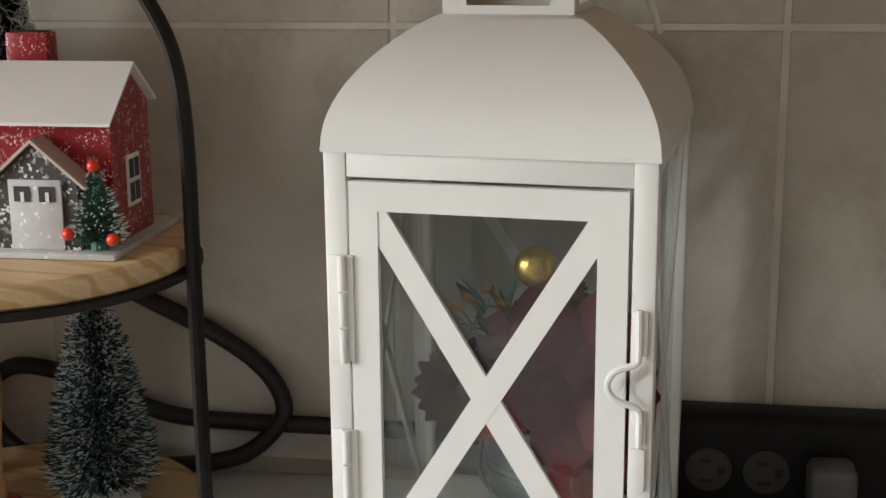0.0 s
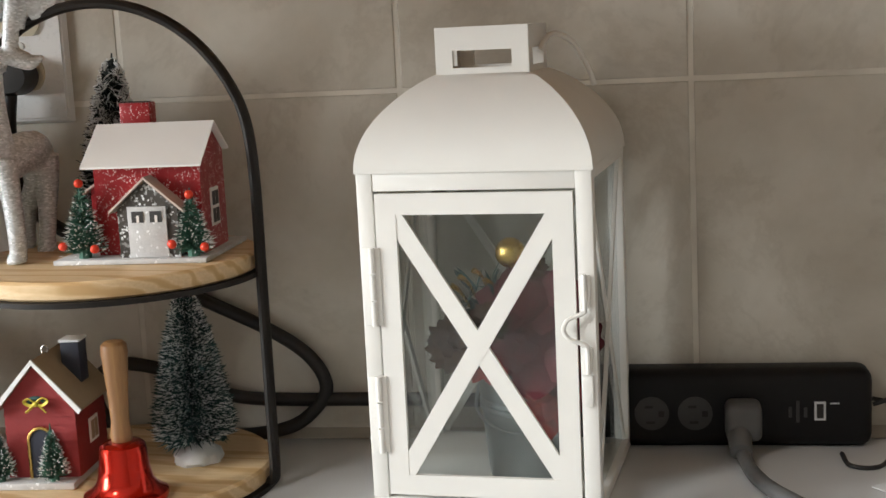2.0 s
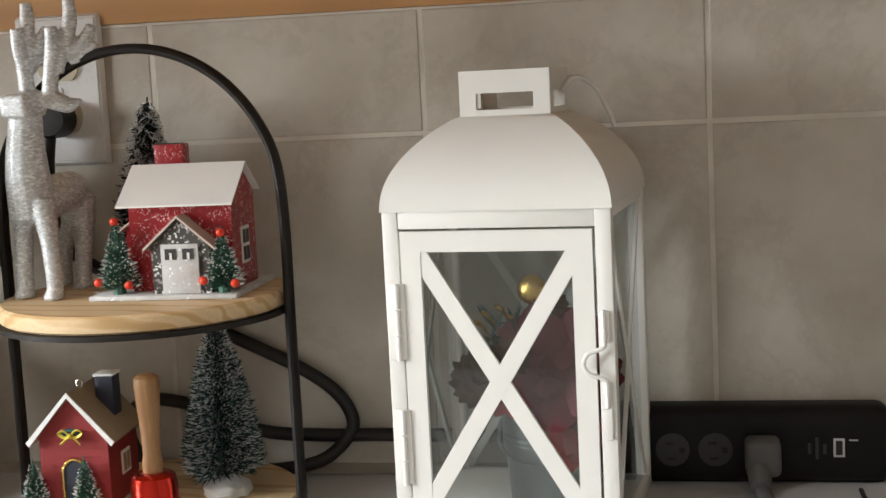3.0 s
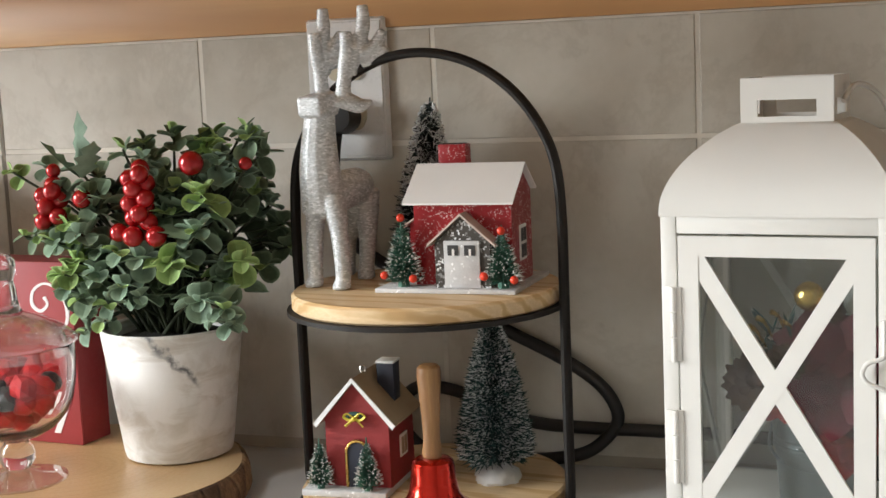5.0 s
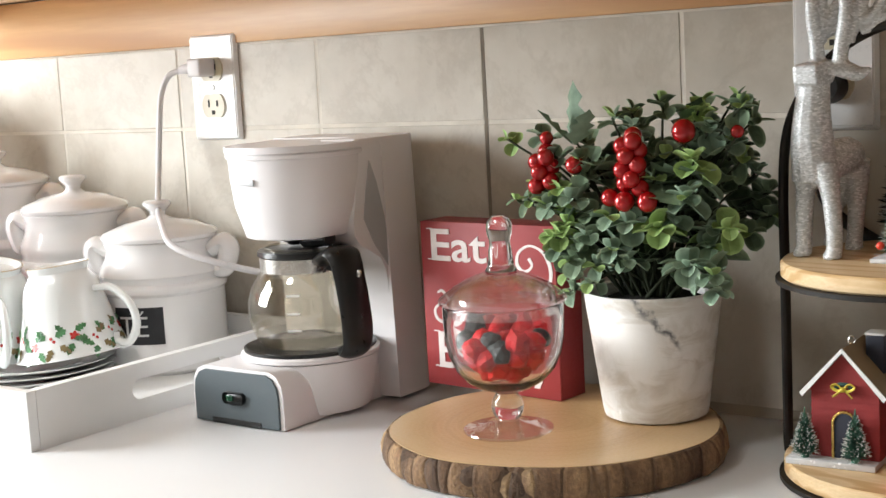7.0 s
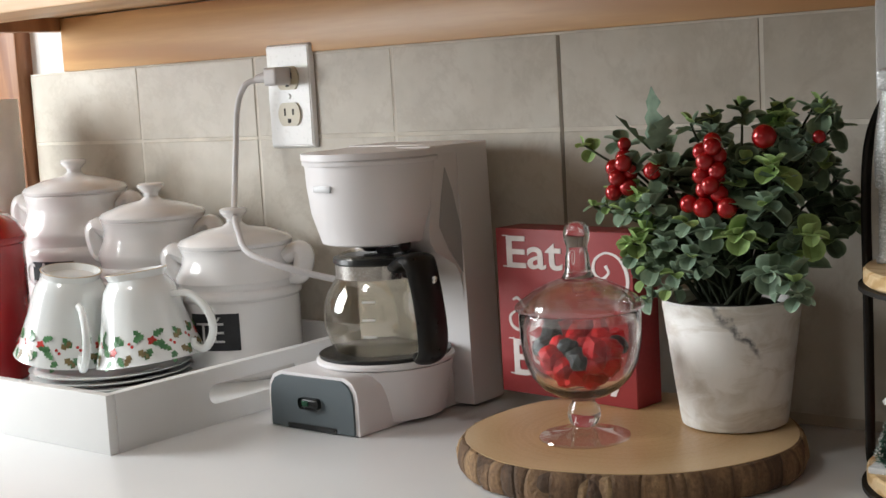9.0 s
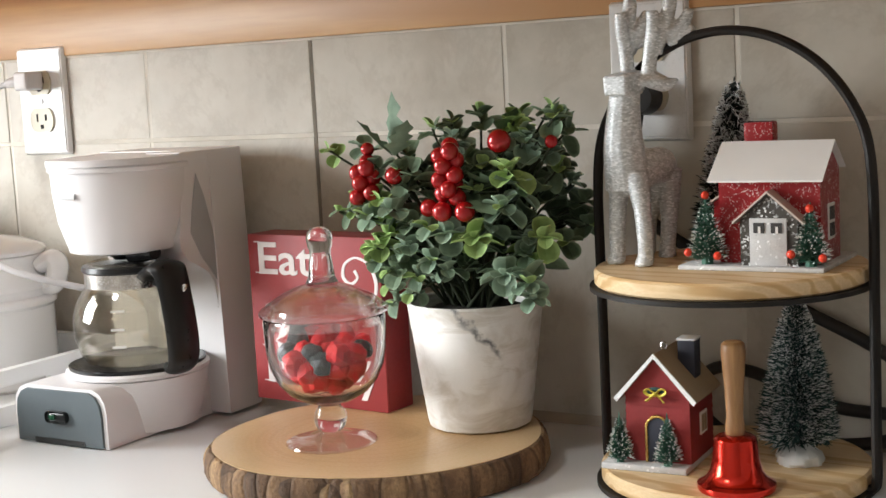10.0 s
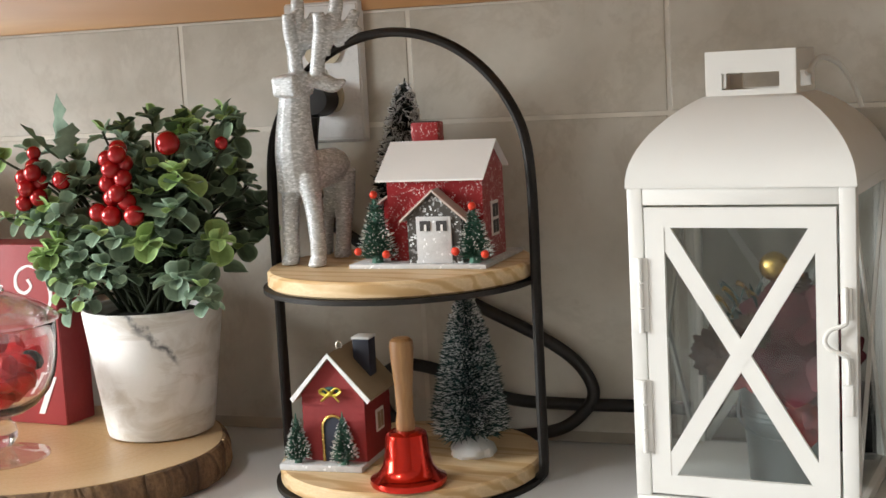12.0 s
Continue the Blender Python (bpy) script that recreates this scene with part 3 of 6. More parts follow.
def lantern(m):
    W, T, ZB, ZT = 0.0715, 0.0100, 0.008, 0.2118
    L = thing("lantern", m, "cream white metal lantern with a latched glass door", "lantern")
    part("base", box(-W, W, -W, W, 0.0, ZB, 0.0015), LANTERN, L)
    for sx in (-1, 1):
        for sy in (-1, 1):
            part("post", box(*sorted((sx * W, sx * (W - T))), *sorted((sy * W, sy * (W - T))), ZB, ZT, 0.0008), LANTERN, L)
    for sy in (-1, 1):
        part("rail", box(-W + T, W - T, *sorted((sy * (W - 0.0006), sy * (W - 0.006))), ZT - 0.012, ZT, 0.0006), LANTERN, L)
        part("rail", box(*sorted((sy * (W - 0.0006), sy * (W - 0.006))), -W + T, W - T, ZT - 0.008, ZT, 0.0006), LANTERN, L)
    # curved roof: four bent sheets that meet in ridges
    bm, rings, K = bmesh.new(), [], 18
    for i in range(K + 1):
        a = math.pi / 2 * i / K
        h, z = 0.030 + (W + 0.0008 - 0.030) * math.cos(a) ** 1.72, ZT + 0.0005 + 0.0540 * math.sin(a)
        rings.append([bm.verts.new((sx * h, sy * h, z)) for sx, sy in ((-1, -1), (1, -1), (1, 1), (-1, 1))])
    for a, b in zip(rings, rings[1:]):
        for i in range(4):
            bm.faces.new((a[i], a[(i + 1) % 4], b[(i + 1) % 4], b[i]))
    bm.faces.new(rings[-1])
    bm.faces.new(rings[0])
    part("roof", bm, LANTERN, L)
    part("roof_edge", box(-W - 0.001, W + 0.001, -W - 0.001, W + 0.001, ZT - 0.0012, ZT + 0.0006), LANTERN, L)
    # chimney of four slotted plates and a wire bail
    c, zc = 0.0285, ZT + 0.0520
    for k in range(4):
        bm = turned(plate_with_slot(0.058, 0.031, 0.037, 0.0105, 0.0018, 0.0115), pose(0, 0, zc, 0, 0, 90 * k) @ pose(0, -c, 0))
        part("handle_plate", bm, LANTERN, L, smooth=False)
    part("bail", tube([(0.030, 0.0, zc + 0.014), (0.036, 0.012, zc + 0.024), (0.047, 0.026, zc + 0.018), (0.055, 0.036, zc + 0.001), (0.058, 0.040, zc - 0.010)], 0.0018, 8), LANTERN, L)
    # door: frame, cross, pane
    dx0, dx1, dz0, dz1, y0, y1 = -0.0602, 0.0600, 0.0105, 0.1984, -0.0722, -0.0685
    sw = 0.0128
    D = part("door", box(dx0, dx0 + sw, y0, y1, dz0, dz1), LANTERN, L)
    part("stile", box(dx1 - sw, dx1, y0, y1, dz0, dz1), LANTERN, D)
    part("door_rail", box(dx0 + sw, dx1 - sw, y0, y1, dz1 - sw, dz1), LANTERN, D)
    part("door_rail", box(dx0 + sw, dx1 - sw, y0, y1, dz0, dz0 + sw), LANTERN, D)
    ix0, ix1, iz0, iz1 = dx0 + sw - 0.002, dx1 - sw + 0.002, dz0 + sw - 0.002, dz1 - sw + 0.002
    part("cross_bar", bar_between((ix0, iz0 + 0.003), (ix1, iz1 - 0.003), 0.0112, y0 + 0.0003, y1 - 0.0003), LANTERN, D)
    part("cross_bar", bar_between((ix0, iz1 - 0.003), (ix1, iz0 + 0.003), 0.0112, y0 + 0.0005, y1 - 0.0005), LANTERN, D)
    p = part("pane", box(dx0 + 0.004, dx1 - 0.004, -0.0680, -0.0664, dz0 + 0.004, dz1 - 0.004), PANE, D)
    p.visible_shadow = False
    # side and back panes with their crosses
    for k in (1, 2, 3):
        r = pose(0, 0, 0, 0, 0, 90 * k)
        g = part("side_pane", turned(box(-0.0612, 0.0612, -0.0668, -0.0652, ZB, ZT - 0.008), r), PANE, L)
        g.visible_shadow = False
        for s in (1, -1):
            part("side_cross", turned(bar_between((-0.0612 * s, ZB + 0.002), (0.0612 * s, ZT - 0.010), 0.0055, -0.0692 - 0.0004 * s, -0.0674), r), LANTERN, L)
    # two long hinges and the latch
    for z in (0.062, 0.142):
        H = part("hinge", box(-0.0700, -0.0585, -0.0734, -0.0722, z - 0.024, z + 0.024, 0.0004), LANTERN, L)
        for k in range(3):
            part("knuckle", lathe([(0, -0.008), (0.0019, -0.008), (0.0019, 0.0075), (0, 0.0075)], 12, None, (-0.0632, -0.0742, z - 0.0165 + 0.0165 * k)), LANTERN, H)
    X = part("latch", tube([(0.0655, -0.0745, 0.150), (0.0655, -0.0745, 0.131), (0.0645, -0.0755, 0.127), (0.0560, -0.077, 0.1235), (0.0530, -0.077, 0.117), (0.0565, -0.077, 0.1115), (0.0650, -0.0755, 0.108), (0.0665, -0.0745, 0.104), (0.0665, -0.0745, 0.090)], 0.0015, 8), LANTERN, L)
    for z0, z1 in ((0.130, 0.149), (0.091, 0.106), (0.070, 0.089)):
        part("latch_plate", box(0.0625, 0.0690, -0.0738, -0.0722, z0, z1, 0.0005), LANTERN, X)
    return L


LM = pose(0.2815, -0.0905, 0, 0, 0, -6)
lantern(LM)

# inside the lantern: a tin pail with a winter bunch
pail = thing("tin_pail", LM @ pose(0.018, -0.012, 0.0085), "galvanised tin pail standing inside the lantern", "pail")
part("body", lathe([(0, 0), (0.027, 0), (0.0275, 0.002), (0.0310, 0.044), (0.0322, 0.045), (0.0322, 0.047), (0.0312, 0.048), (0.0324, 0.049), (0.0324, 0.051), (0.0314, 0.052), (0.0340, 0.069), (0.0348, 0.0705), (0.0340, 0.072), (0.0325, 0.0705), (0.026, 0.004), (0, 0.004)], 40), GALV, pail)
part("handle", tube([(0.0335, 0, 0.057), (0.030, -0.020, 0.045), (0.012, -0.0325, 0.036), (-0.012, -0.0325, 0.036), (-0.030, -0.020, 0.045), (-0.0335, 0, 0.057)], 0.0011, 6), GALV, pail)


def petal(l, w, droop):
    bm = bmesh.new()
    rows = []
    for i in range(6):
        s = i / 5
        hw = w * math.sin(math.pi * (0.08 + 0.9 * s)) ** 0.8
        rows.append([bm.verts.new((l * s, k * hw, -droop * s * s - 0.15 * abs(k) * hw)) for k in (-1, 0, 1)])
    for a, b in zip(rows, rows[1:]):
        for k in range(2):
            bm.faces.new((a[k], a[k + 1], b[k + 1], b[k]))
    return bm


rng = random.Random(3)
bunch = thing("winter_bunch", LM @ pose(0.012, -0.010, 0.066), "red poinsettia bunch with pine cones and gold bauble", "ornament")
pm = finish(petal(0.036, 0.012, 0.010), "petal", RED_FABRIC)
vm = finish(petal(0.036, 0.015, 0.008), "velvet_petal", VELVET)
blooms = ((0.026, -0.030, 0.058, 12, 0.95, vm), (0.012, -0.034, 0.040, 12, 1.0, vm), (0.034, -0.026, 0.032, 12, 0.95, vm), (0.004, -0.026, 0.058, 11, 0.85, vm), (0.022, -0.040, 0.028, 12, 1.0, vm),
          (0.034, -0.040, 0.010, 12, 0.85, pm), (0.028, -0.043, -0.004, 10, 0.75, pm), (-0.026, -0.032, 0.034, 9, 0.55, pm), (-0.014, -0.034, 0.024, 9, 0.55, pm))
for cx, cy, cz, n, s, me in blooms:
    for i in range(n):
        ob = new("petal", me)
        ob.parent = bunch
        ob.matrix_local = pose(cx, cy, cz) @ pose(0, 0, 0, 62, 0, 0) @ pose(0, 0, 0, rng.uniform(-18, 18), rng.uniform(-40, 15), 360 * i / n + rng.uniform(-12, 12)) @ Matrix.Scale(s * rng.uniform(0.6, 0.85), 4)
tm = finish(petal(0.030, 0.003, 0.004), "sprig_leaf", NEEDLE)
for i in range(90):
    ob = new("sprig_leaf", tm)
    ob.parent = bunch
    ob.matrix_local = pose(rng.uniform(-0.030, 0.024), rng.uniform(-0.03, 0.02), rng.uniform(0.015, 0.065), rng.uniform(-40, 40), rng.uniform(-85, -10), rng.uniform(0, 360)) @ Matrix.Scale(rng.uniform(0.5, 0.9), 4)


def cone(c, r, h, tilt):
    bm = bmesh.new()
    for j in range(7):
        z = h * (j / 6 - 0.5)
        rr = r * math.sin(math.pi * (0.15 + 0.75 * j / 6))
        for i in range(9):
            a = 2 * math.pi * (i + 0.5 * (j % 2)) / 9
            own = petal(rr * 1.25, r * 0.26, -r * 0.25)
            turned(own, pose(0, 0, z) @ Matrix.Rotation(a, 4, "Z") @ pose(0, 0, 0, 0, -20, 0))
            merge(bm, own)
    lathe([(0, -h / 2), (r * 0.55, -h / 4), (r * 0.6, 0), (r * 0.4, h / 3), (0, h / 2)], 10, bm)
    return turned(bm, pose(*c, *tilt))


part("pine_cone", cone((-0.034, -0.028, 0.030), 0.019, 0.032, (60, 30, 0)), CONE, bunch)
part("pine_cone", cone((-0.010, -0.036, 0.048), 0.013, 0.026, (80, -20, 0)), CONE, bunch)
part("pine_cone", cone((0.012, -0.018, 0.076), 0.010, 0.022, (40, 40, 0)), CONE, bunch)
part("bauble", ball((0.003, -0.030, 0.091), 0.0095, 20), GOLD, bunch, "gold glitter bauble")
part("berry", ball((0.036, -0.034, 0.076), 0.0048, 16), ORANGE_BALL, bunch, "shiny red berry")
for x, z in ((-0.026, 0.072), (-0.017, 0.076), (-0.010, 0.070), (-0.031, 0.066), (0.020, 0.084)):
    part("gold_sprig", tube([(x * 0.9, -0.015, z - 0.012), (x, -0.026, z), (x - 0.004, -0.030, z + 0.004)], [0.0008, 0.0012, 0.002], 6), GOLD, bunch)


# ---- two-tier stand ----
CX, CY, R = 0.0270, -0.111, 0.0985
stand = thing("tiered_stand", pose(CX, CY, 0, 0, 0, -2), "two-tier round pine stand with black metal arch", "stand")


def disc(z0, z1, r):
    return lathe([(0, z0), (r - 0.0018, z0), (r, z0 + 0.0015), (r, z1 - 0.0018), (r - 0.0018, z1), (0, z1)], 96)


def ring(z0, z1, r0, r1):
    return lathe([(r0, z0), (r1, z0), (r1, z1), (r0, z1), (r0, z0)], 96)


part("lower_shelf", disc(0.0034, 0.0150, R - 0.0025), SHELF_WOOD, stand)
part("upper_shelf", disc(0.1458, 0.1575, R - 0.0025), SHELF_WOOD, stand)
part("lower_ring", ring(0.0, 0.0032, R - 0.012, R + 0.001), BLACK_METAL, stand)
part("upper_ring", ring(0.1424, 0.1456, R - 0.012, R + 0.001), BLACK_METAL, stand)
path = [(-R + 0.008, 0, 0.0037), (-R - 0.0005, 0, 0.0045), (-R - 0.003, 0, 0.013), (-R - 0.003, 0, 0.05), (-R - 0.003, 0, 0.14), (-R - 0.003, 0, 0.205)]
for i in range(1, 12):
    a = math.pi * i / 12
    path.append((-(R + 0.003) * math.cos(a), 0, 0.216 + 0.105 * math.sin(a)))
path += [(R + 0.003, 0, 0.205), (R + 0.003, 0, 0.14), (R + 0.003, 0, 0.05), (R + 0.003, 0, 0.013), (R + 0.0005, 0, 0.0045), (R - 0.008, 0, 0.0037)]
part("arch", tube(path, 0.0035, 10, None, 5, 1.5, (0, 1, 0)), BLACK_METAL, stand)


# ---- bottle-brush trees ----
def brush_tree(name, m, h, r, n, seed, needles, label, group, snow=0.25, base_r=0.0, base_h=0.0, length=0.92, width=0.0008, bare=0.08, top_snow=False):
    g = random.Random(seed)
    T = thing(name, m, label, "tree", group)
    if base_r:
        foot = lathe([(0, 0), (base_r, 0), (base_r * 1.02, base_h * 0.18), (base_r * 0.94, base_h * 0.45), (base_r * 0.74, base_h * 0.75), (base_r * 0.45, base_h * 0.95), (base_r * 0.2, base_h), (0, base_h)], 30)
        for v in foot.verts:
            k = 1 + 0.22 * noise.noise(v.co * 160)
            v.co.x, v.co.y = v.co.x * k, v.co.y * k
            if v.co.z > base_h * 0.1:
                v.co.z *= 1 + 0.25 * noise.noise(v.co * 210 + Vector((3, 1, 2)))
        part("base", foot, SNOW, T, "white snowy foot")
    part("trunk", lathe([(0, base_h * 0.5), (h * 0.014 + 0.0008, base_h * 0.5), (0.0006, h), (0, h)], 8), needles, T)
    quads = {0: ([], []), 1: ([], [])}

    def blade(store, p, d, l, w):
        vs, fs = store
        s = d.cross(Vector((g.uniform(-1, 1), g.uniform(-1, 1), g.uniform(-1, 1)))).normalized() * w
        k = len(vs)
        vs.extend((p - s, p + s, p + d * l))
        fs.append((k, k + 1, k + 2))

    z0 = base_h + h * bare
    for i in range(n):
        s = 1 - (1 - g.random() * 0.997) ** 0.6
        z = z0 + (h - z0) * s
        a = 2.39996 * i + g.uniform(-0.4, 0.4)
        rad = r * (1 - s) ** 0.58 * g.uniform(0.72, 1.05) + 0.0015
        d = Vector((math.cos(a), math.sin(a), g.uniform(-0.22, 0.28))).normalized()
        p = Vector((0, 0, z - 0.1 * rad))
        blade(quads[0], p + d * rad * (1 - length), d, rad * length, width * 1.6)
        for k in range(2):
            e = (d + Vector((g.uniform(-0.7, 0.7), g.uniform(-0.7, 0.7), g.uniform(-0.5, 0.7))) * 0.7).normalized()
            blade(quads[0], p + d * rad * g.uniform(0.35, 0.8), e, rad * 0.35, width * 1.7)
        if g.random() < snow * (1 + (1.2 if top_snow and s > 0.55 else 0)):
            blade(quads[1], p + d * rad * 0.80, (d + Vector((0, 0, 0.25))).normalized(), rad * 0.20 + 0.0006, width * (4.2 if top_snow and s > 0.4 else 1.25))
    for k, (nm, mt) in enumerate((("bristles", needles), ("snow_flock", SNOW))):
        me = bpy.data.meshes.new(nm)
        me.from_pydata(quads[k][0], [], quads[k][1])
        me.materials.append(mt)
        ob = new(nm, me)
        ob.parent = T
        ob["kind"] = "stuff"
    return T


brush_tree("bottle_brush_tree", pose(0.0715, -0.104, 0.0152), 0.120, 0.0275, 11000, 5, NEEDLE, "frosted dark green bottle-brush tree on lower shelf", "frosted trees", 0.85, 0.0165, 0.013)
brush_tree("bottle_brush_tree", pose(0.0005, -0.046, 0.1578, 0, 5, 0), 0.131, 0.026, 2300, 6, NEEDLE_BLACK, "snow-dusted dark bottle-brush tree behind card house", "frosted trees", 0.7, 0.012, 0.008, top_snow=True)


# ---- silver deer, one mesh ----
def deer():
    bm = bmesh.new()
    G = dict(seg=12, bm=bm, n=5)
    Z = 0.158
    tube([(-0.038, -0.070, 0.222), (-0.040, -0.080, 0.226), (-0.044, -0.100, 0.224), (-0.049, -0.118, 0.220), (-0.050, -0.127, 0.217)], [0.009, 0.0138, 0.0145, 0.0165, 0.011], **G)
    tube([(-0.049, -0.118, 0.212), (-0.0505, -0.120, 0.240), (-0.050, -0.120, 0.262), (-0.0475, -0.120, 0.286)], [0.0170, 0.0152, 0.0128, 0.0105], **G)
    merge(bm, turned(box(-0.0098, 0.0098, -0.018, 0.010, -0.0072, 0.0078, 0.0022), pose(-0.0462, -0.121, 0.2880, 6, 0, -6)))
    tube([(-0.0475, -0.114, 0.282), (-0.046, -0.112, 0.292)], [0.0105, 0.0085], **G)
    tube([(-0.038, -0.119, 0.290), (-0.027, -0.118, 0.289), (-0.018, -0.117, 0.286), (-0.009, -0.116, 0.289)], [0.004, 0.0066, 0.0056, 0.0014], **G)
    for hx, hy, tx, ty in ((-0.0555, -0.126, -0.0555, -0.116), (-0.0300, -0.135, -0.0395, -0.124)):
        tube([(tx, ty, 0.222), (hx * 0.7 + tx * 0.3, hy * 0.7 + ty * 0.3, 0.198), (hx, hy, 0.178), (hx, hy, 0.165), (hx - 0.001, hy - 0.001, Z + 0.0015), (hx - 0.001, hy - 0.001, Z)], [0.0090, 0.0066, 0.0060, 0.0057, 0.0068, 0.0068], **G)
    for hx, hy, tx, ty in ((-0.034, -0.084, -0.036, -0.074), (-0.056, -0.068, -0.044, -0.072)):
        tube([(tx, ty, 0.222), (tx, ty + 0.002, 0.203), (hx, hy + 0.006, 0.186), (hx, hy + 0.002, 0.168), (hx, hy, Z + 0.0015), (hx, hy, Z)], [0.0112, 0.0088, 0.0064, 0.0058, 0.0068, 0.0068], **G)
    # each antler: a short front beam and a taller rear one with a prong
    y = -0.118
    for bx, fx, rx, px, rz in ((-0.0460, -0.0490, -0.0455, -0.0330, 0.355), (-0.0310, -0.0250, -0.0150, -0.0010, 0.356)):
        tube([(bx, y, 0.290), ((bx + fx) / 2, y, 0.312), (fx, y - 0.002, 0.326), (fx, y - 0.003, 0.338)], [0.0056, 0.0052, 0.0050, 0.0044], **G)
        tube([((bx + fx) / 2 + 0.002, y + 0.003, 0.308), ((fx + rx) / 2, y + 0.005, 0.326), (rx, y + 0.006, 0.342), (rx, y + 0.006, rz)], [0.0052, 0.0056, 0.0052, 0.0040], **G)
        tube([((fx + rx) / 2 + 0.003, y + 0.006, 0.322), ((rx + px) / 2, y + 0.008, 0.326), (px, y + 0.009, 0.338)], [0.0056, 0.0058, 0.0034], **G)
        tube([((fx + rx) / 2 + 0.003, y + 0.006, 0.316), ((rx + px) / 2 + 0.002, y + 0.008, 0.318), (px + 0.002, y + 0.009, 0.326)], [0.0050, 0.0048, 0.0030], **G)
    ob = solid("deer_figurine", bm, SILVER, Matrix.Translation((0.0035, 0, 0)), "silver glitter standing deer figurine with antlers", "figurine")
    r = ob.modifiers.new("fuse", "REMESH")
    r.mode, r.voxel_size, r.use_smooth_shade = "VOXEL", 0.0011, True
    s = ob.modifiers.new("soften", "SMOOTH")
    s.factor, s.iterations = 0.5, 2
    return ob


deer()


# ---- glittered card house on the upper shelf ----
def mini_tree(P, x, y, z, h, r, seed, mats=NEEDLE_LIGHT):
    """A small tree glued to the board of a model house."""
    g = random.Random(seed)
    root = part("mini_tree", lathe([(0, 0), (r * 0.28, 0), (0.0004, h), (0, h)], 8, None, (x, y, z)), mats, P)
    for nm, mt, n, w in (("bristles", mats, 1100, 0.0006), ("snow_flock", SNOW, 320, 0.0007)):
        vs, fs = [], []
        for i in range(n):
            s = 1 - math.sqrt(1 - g.random() * 0.99)
            a = g.uniform(0, 2 * math.pi)
            rad = r * (1 - s) ** 0.85 * g.uniform(0.7, 1.05) + 0.0008
            d = Vector((math.cos(a), math.sin(a), g.uniform(-0.1, 0.6))).normalized()
            p = Vector((x, y, z + 0.003 + (h - 0.004) * s))
            q = d.cross(Vector((g.uniform(-1, 1), g.uniform(-1, 1), g.uniform(-1, 1)))).normalized() * w
            lo = 0.1 if nm == "bristles" else 0.82
            k = len(vs)
            vs.extend((p + d * rad * lo - q, p + d * rad * lo + q, p + d * rad * (1.0 if nm == "bristles" else 1.06)))
            fs.append((k, k + 1, k + 2))
        me = bpy.data.meshes.new(nm)
        me.from_pydata(vs, [], fs)
        me.materials.append(mt)
        ob = new(nm, me)
        ob.parent = root
        ob["kind"] = "stuff"
    return root


H1 = thing("card_house", pose(0.0, 0.0, 0.1578), "red glitter card house with white roof and snowy board", "model house", "model houses")
part("board", box(0.003, 0.104, -0.149, -0.062, 0.0, 0.0030, 0.0004), SNOW_BOARD, H1)
x0, x1, y0, y1, ze, yr, zr = 0.027, 0.0975, -0.130, -0.082, 0.0650, -0.106, 0.0830
part("wall", prism([(y0, 0.003), (y1, 0.003), (y1, ze), (yr, zr), (y0, ze)], x0, x1, plane="yz"), RED_GLITTER, H1, smooth=False)
sl = (zr - ze) / (yr - y0)
for s, ya in ((1, y0 - 0.009), (-1, y1 + 0.002)):
    za = zr - abs(ya - yr) * sl
    t = 0.0012
    part("roof", prism([(ya, za + t), (yr, zr + t), (yr, zr + 2.2 * t), (ya, za + 2.2 * t)], x0 - 0.005, x1 + 0.004, plane="yz"), WHITE_CARD, H1, smooth=False)
C = part("chimney", box(0.037, 0.0575, -0.103, -0.091, 0.074, 0.0985, 0.0005), RED_GLITTER, H1)
part("chimney_flue", box(0.039, 0.0555, -0.101, -0.093, 0.0986, 0.0990), SLOT, C)
# porch
px0, px1, pz, pa, py = 0.0455, 0.0850, 0.034, 0.0530, -0.1415
P = part("porch", prism([(px0, 0.003), (px1, 0.003), (px1, pz), ((px0 + px1) / 2, pa - 0.002), (px0, pz)], py, y0 - 0.0002), DARK_GLITTER, H1, smooth=False)
mx = (px0 + px1) / 2
for s in (-1, 1):
    ex = mx + s * 0.0245
    part("porch_roof", prism([(mx, pa - 0.0005), (mx, pa + 0.0012), (ex, 0.0330), (ex, 0.0313)], py - 0.003, y0 + 0.001), PINK_CARD, P, smooth=False)
part("door", box(mx - 0.0128, mx + 0.0128, py - 0.0016, py - 0.0002, 0.0032, 0.0355, 0.0003), SNOW_BOARD, P)
for s in (-1, 1):
    part("door_pane", box(mx + s * 0.0060 - 0.0038, mx + s * 0.0060 + 0.0038, py - 0.0022, py - 0.0016, 0.0255, 0.0325), SOCKET, P)
    part("glazing_bar", box(mx + s * 0.0060 - 0.0005, mx + s * 0.0060 + 0.0012, py - 0.0026, py - 0.0022, 0.0255, 0.0300), WHITE_CARD, P)
# left lean-to roof and side window
part("wing", prism([(0.019, 0.003), (x0 - 0.0002, 0.003), (x0 - 0.0002, 0.049), (0.019, 0.044)], -0.118, -0.080), RED_GLITTER, H1, smooth=False)
part("wing_roof", bar_between((0.013, 0.0415), (x0 + 0.002, 0.0515), 0.0013, -0.122, -0.076), PINK_CARD, H1, smooth=False)
W1 = part("window", box(x1 + 0.0002, x1 + 0.0012, -0.114, -0.099, 0.018, 0.0425), WHITE_CARD, H1)
for iy in (0, 1):
    for iz in (0, 1):
        part("pane", box(x1 + 0.0012, x1 + 0.0016, -0.1125 + 0.0066 * iy, -0.1075 + 0.0066 * iy, 0.0200 + 0.0113 * iz, 0.0290 + 0.0113 * iz), SOCKET, W1)
